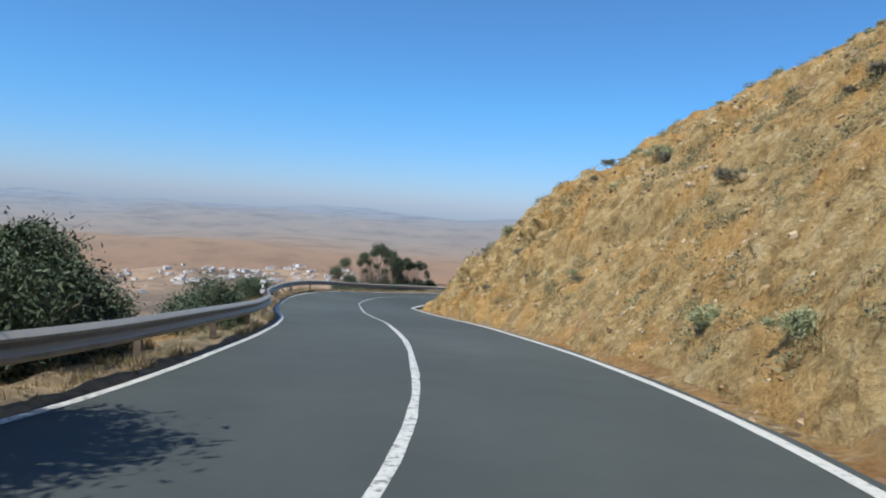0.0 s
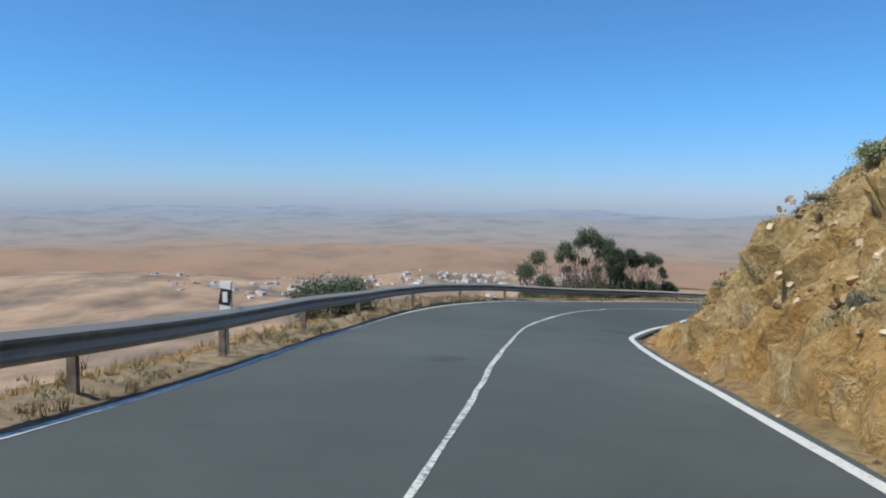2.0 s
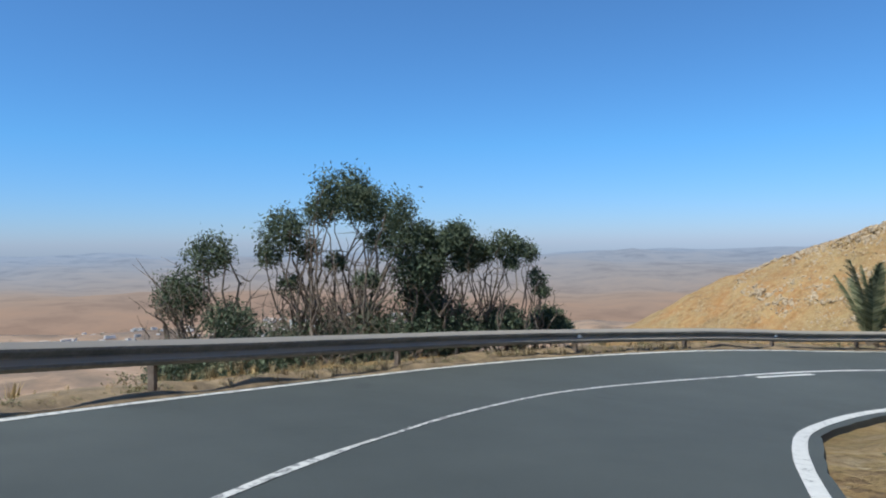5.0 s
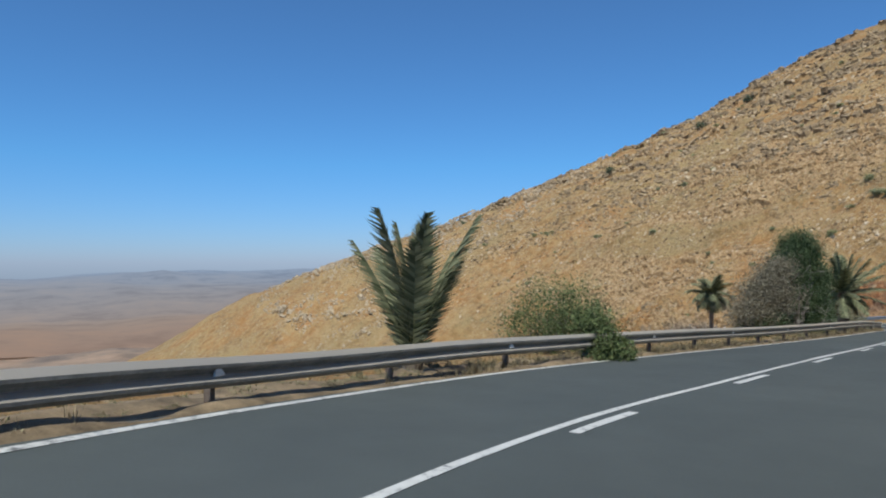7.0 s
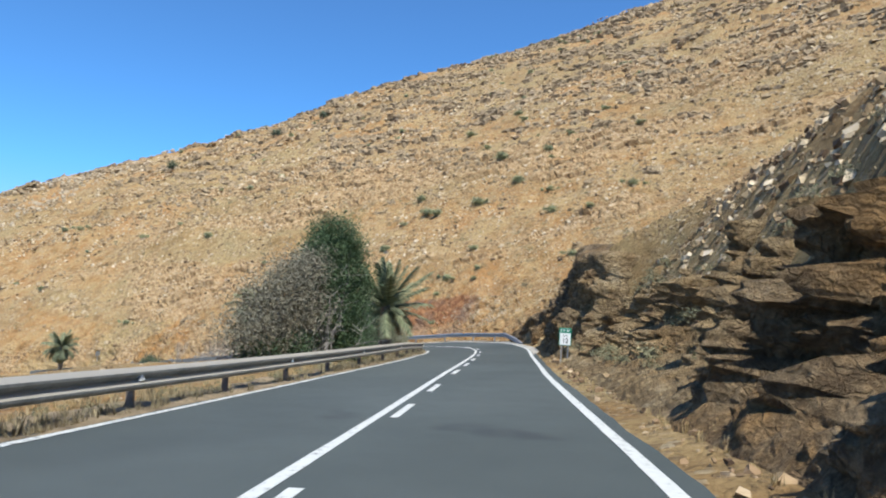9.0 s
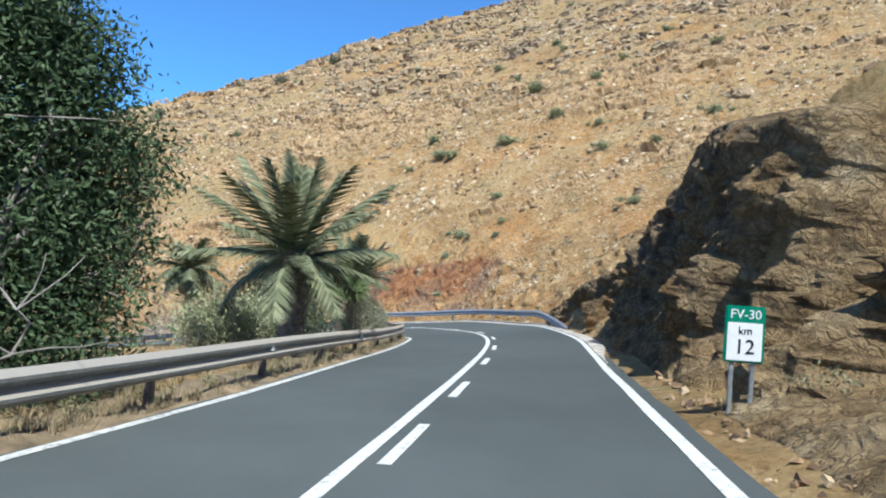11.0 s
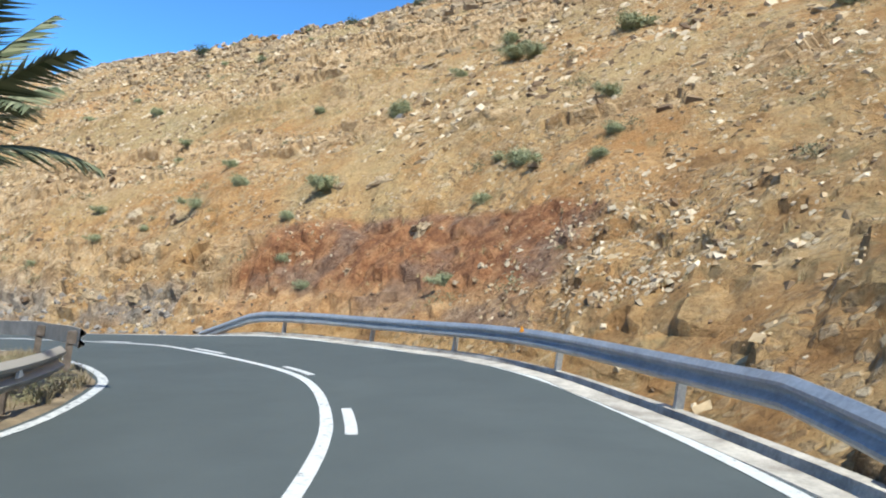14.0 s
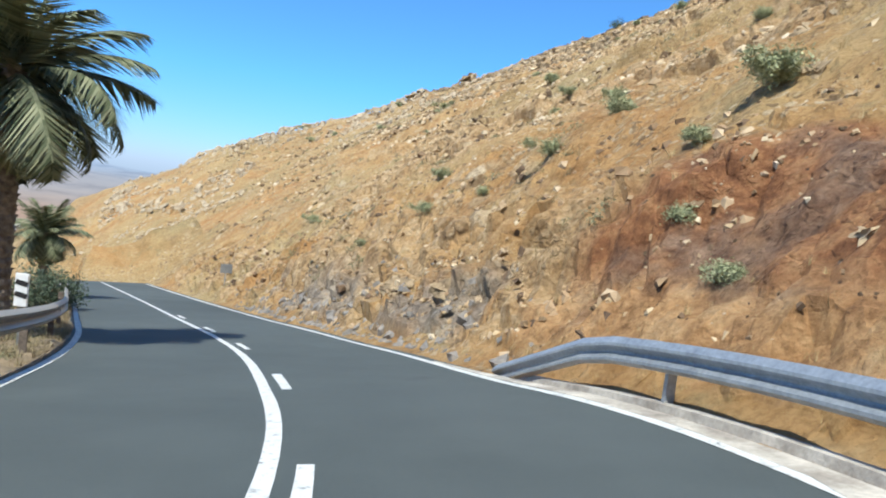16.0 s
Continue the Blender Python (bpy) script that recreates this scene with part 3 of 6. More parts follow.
def terrain(x, y, rough=True):
    x, y = np.asarray(x, float), np.asarray(y, float)
    s, lat, i = nearest(x, y)
    wl, wr, bk = RWL[i], RWR[i], RBK[i]
    zr = RZ[i] + TZ[i] * np.clip(s - S[i], -60, 60) + bk * np.clip(lat, -wl - 1.2, wr + 1.2)
    dl, dr = np.clip(-lat - wl - 1.5, 0, None), np.clip(lat - wr - 0.7, 0, None)
    # downhill side: steep below the first stretch, gentle inside the second bend
    gentle = step(s, 63, 72) * (1 - step(s, 150, 165))
    drop = (1 - gentle) * (0.30 * dl + 0.12 * np.clip(dl - 3, 0, None)) + gentle * (0.10 * dl + 0.26 * np.clip(dl - 14, 0, None))
    valley = -166 + 46 * fractal(x, y, 520, 4, 5) + 14 * fractal(x, y, 150, 3, 9) - 90 * step(np.hypot(x, y), 1480, 1750)
    low = np.maximum(zr - drop, valley)
    # uphill side; between the two stretches the lower of their slopes, so that they meet in a ridge
    high = upslope(s, lat, i)
    between = (lat > 0) & (x > -6) & (x < 72) & (y > -40) & (y < 76)
    if np.any(between):
        xb, yb = x[between], y[between]
        both = np.minimum(*(np.where(q[1] > 0, upslope(*q), 1e3) for q in (nearest(xb, yb, high=50), nearest(xb, yb, low=50))))
        w = step(lat[between] - wr[between] - 0.7, 2.0, 6.0)
        high = high.copy()
        high[between] = high[between] * (1 - w) + np.minimum(both, 1e2) * w
    high = np.maximum(high, valley)
    z = np.where(lat > 0, high, low)
    h = hill(x, y)
    lid = np.where(lat > 0, zr + 0.95 * np.clip(dr - 0.2, 0, None) * step(s, 60, 100) + 0.05 * dr, np.where(dl > 6, 1e9, -1e9))
    # a little rise behind the barrier of the second bend
    h = np.where((lat > 0) & (s > 118) & (dr < 6), np.maximum(h, zr + 0.85 * dr), h)
    h = np.minimum(h, lid)
    z = np.where(h > z, h, z)
    if rough:
        d = np.maximum(dl, dr)
        near = step(d, 0.2, 3.0)
        far = step(np.hypot(x - 60, y - 90), 120, 400)
        up = np.where(lat > 0, 1.0, 0.6)
        z = z + near * up * (0.55 * fractal(x, y, 3.2, 3, 21) * (1 - far) + 1.4 * step(d, 2, 25) * fractal(x, y, 17, 3, 31))
        # slabs of rock that crop out along the slope
        band = fractal(x + 0.4 * y, y * 0.35, 5.0, 2, 51)
        z = z + near * (lat > 0) * (1 - far) * 0.9 * step(band, 0.14, 0.24) * step(fractal(x, y, 22, 2, 61), -0.05, 0.15)
    inside = (lat > -wl - 0.9) & (lat < wr + 0.6)
    return np.where(inside, zr - 0.10, np.where(d_zero(dl, dr, lat), zr - 0.06, z))


def d_zero(dl, dr, lat):
    return np.where(lat > 0, dr <= 0, dl <= 0)


def spread(low, high, cell, reach, growth=1.13):
    """Even steps from low to high, then ever larger ones out to reach."""
    out, w = [], cell
    total = 0.0
    while total < reach:
        w *= growth
        total += w
        out.append(total)
    out = np.array(out)
    return np.r_[low - out[::-1], np.arange(low, high + cell / 2, cell), high + out]


gx, gy = spread(-28, 112, 0.6, 4600), spread(-24, 132, 0.6, 4600)
GX, GY = np.meshgrid(gx, gy)
GZ = terrain(GX, GY)
s_c, lat_c, i_c = nearest(GX, GY)
d_c = lat_c - RWR[i_c] - 0.45
# the ground lies a little lower where a slope of finer grain covers it
covered = step(d_c, 1.0, 2.0) * (1 - step(d_c, 9.0, 12.0)) * step(s_c, -6, -3) * (1 - step(s_c, 46, 50)) * (GX > -2) * (GX < 20)
covered = covered + step(d_c, 1.0, 2.0) * (1 - step(d_c, 48, 54)) * step(s_c, 112, 115) * (1 - step(s_c, 174, 180)) * (GX > 56) * (GX < 123) * (GY > 53) * (GY < 176)
ground = new("ground", grid_mesh("ground", np.stack([GX, GY, GZ - 0.4 * covered], -1), SOIL))
tagged(ground, "dry ochre hillside soil with stones and a reddish bank", "ground", kind="structure")

# plain and hills at the horizon, haze painted into their glowing colour
a = np.linspace(0, 2 * math.pi, 241)
rr = np.array([1500, 1750, 2050, 2400, 2800, 3200, 3600, 3950, 4250, 4500.0])
AA, RRR = np.meshgrid(a, rr)
bx, by = RRR * np.cos(AA), RRR * np.sin(AA)
bz = -150 + 55 * fractal(bx, by, 560, 4, 5) + step(RRR, 2500, 4100) * (88 + 34 * fractal(bx, by, 1300, 4, 77)) - 30 * (1 - step(RRR, 1500, 1760))
bz[:, -1] = bz[:, 0]


def haze_material():
    m, n, l, b = material("hazy_distance")
    p = place(n)
    flat = n.new("ShaderNodeVectorMath")
    flat.operation = "MULTIPLY"
    l.new(p, flat.inputs[0])
    flat.inputs[1].default_value = (1, 1, 0)
    size = n.new("ShaderNodeVectorMath")
    size.operation = "LENGTH"
    l.new(flat.outputs[0], size.inputs[0])
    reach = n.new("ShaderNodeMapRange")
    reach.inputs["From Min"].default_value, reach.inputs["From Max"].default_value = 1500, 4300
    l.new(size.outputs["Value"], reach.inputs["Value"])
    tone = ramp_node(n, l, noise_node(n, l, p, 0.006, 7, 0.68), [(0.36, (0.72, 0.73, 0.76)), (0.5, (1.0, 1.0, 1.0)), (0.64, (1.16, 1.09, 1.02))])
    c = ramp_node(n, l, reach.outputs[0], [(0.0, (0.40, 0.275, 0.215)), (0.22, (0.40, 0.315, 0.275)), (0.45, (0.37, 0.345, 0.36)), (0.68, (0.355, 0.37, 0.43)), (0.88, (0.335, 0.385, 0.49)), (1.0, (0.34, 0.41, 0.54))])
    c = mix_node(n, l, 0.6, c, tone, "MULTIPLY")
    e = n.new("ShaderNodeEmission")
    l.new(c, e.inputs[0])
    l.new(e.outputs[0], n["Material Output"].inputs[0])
    return m


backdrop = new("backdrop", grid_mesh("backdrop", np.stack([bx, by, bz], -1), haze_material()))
tagged(backdrop, "hazy mauve plain and mountains in the far distance", "distance", kind="structure")

# ---- road ----
s_all = S[(S > KNOTS[0] + 0.6) & (S < KNOTS[-1] - 1)]
_, _, _, _, _, wl_all, wr_all, _ = along(s_all)


def ribbon(name, s, left, right, up, mat, parent=None, cols=2, ragged=0.0, drop=0.0):
    """A strip that follows the road between two lateral offsets; drop: its sides turn down by that much."""
    f = np.linspace(0, 1, cols)
    left = left + (ragged * fractal(s, s * 0, 1.3, 3, 3) if ragged else 0)
    right = right + (ragged * fractal(s, s * 0 + 50, 1.1, 3, 4) if ragged else 0)
    rows = [on_road(s, left + (right - left) * k, up) for k in f]
    if drop:
        rows = [on_road(s, left - 0.02, up - drop)] + rows + [on_road(s, right + 0.02, up - drop)]
    return part(name, grid_mesh(name, np.stack(rows, 1), mat, False), mat, parent)


road = ribbon("road", s_all, -wl_all - 0.24 + 0.04 * step(s_all, 62, 70), wr_all + 0.20 + 0.08 * step(s_all, 60, 66), 0.0, ASPHALT, None, 9, 0.10, 0.14)
tagged(road, "grey asphalt mountain road with white painted lines", "road", kind="structure")


def line(name, a, b, lat, width, up=0.006, ragged=0.012, label="", mat=None):
    """A painted line from a to b along the road; lat gives its middle."""
    s = np.arange(a, b + 0.1, 0.25)
    x, y, z, tx, ty, wl, wr, bk = along(s)
    mid = lat(s, wl, wr)
    ob = ribbon(name, s, mid - width / 2, mid + width / 2, up, mat or PAINT, road, 2, ragged)
    return tagged(ob, label) if label else ob


END = KNOTS[-1] - 3
line("edge_line", -27, 158, lambda s, wl, wr: -wl, 0.13, label="white edge line along the barrier", mat=WORN_PAINT)
line("edge_line", 158, END, lambda s, wl, wr: -wl, 0.13)
line("edge_line", -27, END, lambda s, wl, wr: wr, 0.15, label="white edge line along the hillside")
line("centre_line", -27, 21, lambda s, wl, wr: 0 * wl, 0.115, ragged=0.03, label="worn white solid centre line", mat=WORN_PAINT)
line("centre_line", 21, 62, lambda s, wl, wr: 0 * wl, 0.08, ragged=0.04, label="faded thin centre line in the bend", mat=FADED_PAINT)
line("centre_line", 62, 80, lambda s, wl, wr: 0 * wl - 0.02, 0.10)
line("centre_line", 80, END, lambda s, wl, wr: 0 * wl - 0.02, 0.13)
for k, mid_s in enumerate((62.95, 68.95, 74.7, 79.95, 85.95, 90.0, 95.3, 99.2, 103.0, 107.9, 112.9, 117.8, 122.2, 127.2, 131.75, 136.6, 141.25, 146.75, 151.5, 156.5)):
    half = 0.9 if k < 12 else 0.8
    line("dash", mid_s - half, mid_s + half, lambda s, wl, wr: 0 * wl + 0.22, 0.12)

# dusty verge, a little above the asphalt, in which the barrier's posts stand
s_v = np.arange(-26, 172, 0.2)
wl_v = along(s_v)[5]
rows = []
for k, (out, up) in enumerate(((0.08, -0.06), (0.13, 0.014), (0.30, 0.03), (0.5, 0.045), (0.7, 0.045), (0.95, 0.03), (1.3, -0.03), (1.8, -0.16))):
    rough = 0.11 * fractal(s_v, s_v * 0 + 9 * k, 0.9, 3, 401) * (k > 1)
    wavy = 0.09 * np.maximum(fractal(s_v, s_v * 0, 1.6, 3, 403), -0.3) * (k < 4)
    rows.append(on_road(s_v, -wl_v - out - wavy, up + rough))
verge = new("verge", grid_mesh("verge", np.stack(rows, 1), VERGE_SOIL, True))
tagged(verge, "dusty ochre verge between the asphalt and the barrier", "verge", kind="structure")

# concrete gutter outside the edge line of the second bend
s_g = np.arange(108, 144, 0.25)
wr_g = along(s_g)[6]
wide = (0.22 + 0.16 * step(s_g, 110, 114) * (1 - step(s_g, 120, 123))) * step(s_g, 108, 113) * (1 - step(s_g, 140, 144))
spill = 0.20 * np.clip(step(fractal(s_g, s_g * 0, 2.6, 3, 83), -0.2, 0.2), 0, 1) * step(s_g, 124, 130) * (1 - step(s_g, 136, 140))
gutter = ribbon("gutter", s_g, wr_g + 0.11 - spill, wr_g + 0.14 + wide, 0.012, CONCRETE, None, 3, 0.06, 0.08)
tagged(gutter, "worn pale concrete gutter spilling over the asphalt edge", "gutter", kind="structure")
s_k = np.arange(122, 142, 0.25)
kerb = ribbon("kerb", s_k, along(s_k)[6] + 0.50, along(s_k)[6] + 0.64, 0.055, CONCRETE, None, 2, 0.03, 0.16)
tagged(kerb, "narrow pale concrete kerb under the guard rail posts", "kerb", kind="structure")


# ---- barriers ----
BEAM = [(0.0, 0.157), (0.012, 0.157), (0.080, 0.092), (0.083, 0.060), (0.016, 0.010), (0.008, -0.010), (0.016, -0.026), (0.083, -0.078), (0.083, -0.110), (0.026, -0.155), (0.0, -0.157)]


def post_mesh():
    bm = bmesh.new()
    for size, m in (((0.012, 0.055, 0.95), pose(-0.05, 0, 0.19)), ((0.10, 0.008, 0.95), pose(0, 0.024, 0.19)), ((0.10, 0.008, 0.95), pose(0, -0.024, 0.19))):
        box(bm, size, m)
    me = bpy.data.meshes.new("post")
    bm.to_mesh(me)
    bm.free()
    return me


POST, POST_OLD = post_mesh(), post_mesh()
POST.materials.append(STEEL)
POST_OLD.materials.append(RUST)
bm = bevelled_box((0.14, 0.09, 0.22), pose(0, 0, 0), 0.012)
SPACER = bpy.data.meshes.new("spacer")
bm.to_mesh(SPACER)
bm.free()
SPACER.materials.append(RUST)
TRIANGLE = mesh_of("reflector", [(-0.015, -0.07, -0.05), (-0.015, 0.07, -0.05), (-0.015, 0.03, 0.09), (0.015, -0.07, -0.05), (0.015, 0.07, -0.05), (0.015, 0.03, 0.09)],
                   [(0, 1, 2), (5, 4, 3), (0, 3, 4, 1), (1, 4, 5, 2), (2, 5, 3, 0)], WHITE)


# how far the barriers on the left stand outside the edge line, and the height of their top edge
OFF_S, OFF = (-30, 48, 60, 140), (0.42, 0.42, 0.36, 0.32)
TOP_S, TOP = (-30, 18, 25, 33, 38, 55, 58, 63, 67, 71, 83, 104, 115, 125, 140), (0.72, 0.69, 0.79, 0.86, 0.80, 0.66, 0.60, 0.51, 0.51, 0.57, 0.61, 0.63, 0.57, 0.61, 0.62)


def barrier(a, b, side, off, label, mat, post_me, gap, ramp_a=0.0, ramp_b=0.0, flare_b=0.0, reflect=2, tall=0.60):
    """A steel barrier from a to b beside the road; side -1: left of the line, 1: right. Its ends sink over ramp_a and ramp_b metres."""
    def spot(s, out, up):
        x, y, z, tx, ty, wl, wr, bk = along(s)
        shift = np.interp(s, OFF_S, OFF) if off is None else off
        if off is None:
            up = up + np.interp(s, TOP_S, TOP) - 0.157 - tall
        lat = side * ((wl if side < 0 else wr) + shift + out + flare_b * np.clip((s - b + 4) / 4, 0, 1) ** 2)
        p = on_road(s, lat, up)
        return p
    def height(s):
        h = np.full(np.shape(s), tall)
        if ramp_a:
            h = h - 0.58 * (1 - np.clip((s - a) / ramp_a, 0, 1))
        if ramp_b:
            h = h - 0.58 * np.clip((s - b + ramp_b) / ramp_b, 0, 1)
        return h
    base = new("guard_rail")
    base.location = tuple(spot(np.array(a), 0, 0))
    tagged(base, label, "guard rail", group="roadside barriers")
    inv = base.matrix_basis.translation
    k = 0
    at = a
    while at < b - 0.3:
        to = min(at + 4.0, b)
        s = np.linspace(at, to + (0.12 if to < b else 0), 9)
        rows = []
        for out, up in BEAM:
            rows.append(spot(s, -out - 0.002 * (k % 2), height(s) + up))
        pts = np.stack(rows, 1)
        back = np.stack([spot(s, 0.006, height(s) + up) for up in (-0.155, 0.155)], 1)
        pts = np.concatenate([pts, back, pts[:, :1]], 1) - np.array(inv)
        me = grid_mesh("beam", pts, mat, False)
        part("beam", me, mat, base)
        at, k = to, k + 1
    n = 0
    s = a + 0.5
    while s < b - 0.2:
        p = spot(np.array(s), 0.10, 0.0)
        x, y, z, tx, ty, *_ = along(s)
        turn = math.degrees(math.atan2(-tx, ty)) + (180 if side < 0 else 0)
        if height(np.array(s)) > 0.4:
            o = part("post", post_me, mat, base)
            o.matrix_basis = Matrix.Translation(Vector(p) - inv) @ pose(0, 0, 0, 0, 0, turn)
            q = spot(np.array(s), 0.075, tall)
            o = part("spacer", SPACER, mat, base)
            o.matrix_basis = Matrix.Translation(Vector(q) - inv) @ pose(0, 0, 0, 0, 0, turn)
            if reflect and n % reflect == 0:
                q = spot(np.array(s), -0.05, tall + 0.02)
                o = part("reflector", TRIANGLE, WHITE, base, "white triangular reflector")
                o.matrix_basis = Matrix.Translation(Vector(q) - inv) @ pose(0, 0, 0, 0, 0, turn)
        s, n = s + gap, n + 1
    return base


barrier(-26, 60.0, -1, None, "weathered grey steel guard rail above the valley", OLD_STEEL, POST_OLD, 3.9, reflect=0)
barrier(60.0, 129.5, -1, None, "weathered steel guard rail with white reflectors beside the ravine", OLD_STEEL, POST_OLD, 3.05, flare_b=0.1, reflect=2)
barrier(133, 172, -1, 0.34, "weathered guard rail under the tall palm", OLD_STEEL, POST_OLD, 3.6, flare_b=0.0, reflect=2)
right_rail = barrier(121.0, 142.2, 1, 0.52, "shiny galvanised guard rail round the second bend", STEEL, POST, 2.9, ramp_a=4.5, ramp_b=2.3, reflect=0, tall=0.53)
q = on_road(np.array(131.0), along(131.0)[6] + 0.44, 0.66)
amber = part("reflector", mesh_of("amber_reflector", [v.co * 0.8 for v in TRIANGLE.vertices], [tuple(p.vertices) for p in TRIANGLE.polygons], AMBER), AMBER, right_rail, "amber reflector on the beam")
amber.location = Vector(q) - right_rail.location


def delineator(s, lat, face, framed=False, drop=0.0):
    """A white plate with a black band on a steel strip."""
    base = new("delineator")
    p = on_road(np.array(s), lat, -drop)
    base.matrix_basis = Matrix.Translation(p) @ pose(0, 0, 0, 0, 0, face)
    tagged(base, "white roadside marker plate with black bands", "marker post", group="marker plates")
    part("post", bevelled_box((0.05, 0.03, 1.0), pose(0, 0.03, 0.4), 0.006), OLD_STEEL, base)
    part("plate", bevelled_box((0.21, 0.05, 0.56), pose(0, 0, 0.98), 0.012), WHITE, base)
    if framed:
        part("band", bevelled_box((0.205, 0.014, 0.27), pose(0, -0.024, 1.0, 0, 9, 0), 0.003), BLACK, base, "slanting black band")
        part("reflector", bevelled_box((0.09, 0.012, 0.17), pose(0, -0.031, 1.0), 0.004), WHITE, base, "pale square reflector")
    else:
        for up in (0.90, 1.10):
            part("band", bevelled_box((0.19, 0.014, 0.085), pose(0, -0.024, up, 0, 14, 0), 0.003), BLACK, base, "slanting black band")
    return base


delineator(29.45, -along(29.45)[5] - 0.60, 8, True)
delineator(126.4, -along(126.4)[5] - 0.70, -45, drop=0.1)
delineator(146.0, -along(146.0)[5] - 0.75, -10)


def text_part(body, size, m, mat, parent):
    c = bpy.data.curves.new("lettering", "FONT")
    c.body, c.size, c.align_x, c.align_y, c.extrude = body, size, "CENTER", "CENTER", 0.002
    c.materials.append(mat)
    o = new("lettering", c)
    o.parent, o.matrix_basis = parent, m
    return o


def kilometre_sign():
    base = new("kilometre_sign")
    s0 = 101.6
    x, y, z, tx, ty, wl, wr, bk = along(s0)
    p = on_road(np.array(s0), wr + 1.0, 0)
    base.matrix_basis = Matrix.Translation(p) @ pose(0, 0, 0, 0, 0, math.degrees(math.atan2(-tx, ty)) + 6)
    tagged(base, "green and white kilometre marker sign on two posts", "road sign")
    for dx in (-0.12, 0.12):
        part("post", bevelled_box((0.05, 0.04, 1.0), pose(dx, 0.03, 0.3), 0.008), STEEL, base)
    part("board", bevelled_box((0.46, 0.03, 0.66), pose(0, 0, 0.95), 0.012), GREEN_PAINT, base, "green sign board")
    part("panel", bevelled_box((0.40, 0.012, 0.44), pose(0, -0.016, 0.865), 0.004), WHITE, base, "white panel")
    text_part("FV-30", 0.15, pose(0, -0.019, 1.18, 90), WHITE, base)
    text_part("km", 0.13, pose(0, -0.026, 0.99, 90), BLACK, base)
    text_part("12", 0.24, pose(0, -0.026, 0.80, 90), BLACK, base)


kilometre_sign()


def far_sign():
    base = new("road_sign")
    p = on_road(np.array(171.0), along(171.0)[6] + 1.5, 0)
    base.matrix_basis = Matrix.Translation(p) @ pose(0, 0, 0, 0, 0, 10)
    tagged(base, "small grey road sign seen from behind on a post", "road sign")
    part("post", bevelled_box((0.06, 0.06, 2.0), pose(0, 0, 0.9), 0.01), STEEL, base)
    part("board", bevelled_box((0.62, 0.03, 0.5), pose(0, -0.05, 1.75), 0.01), STEEL, base)


far_sign()


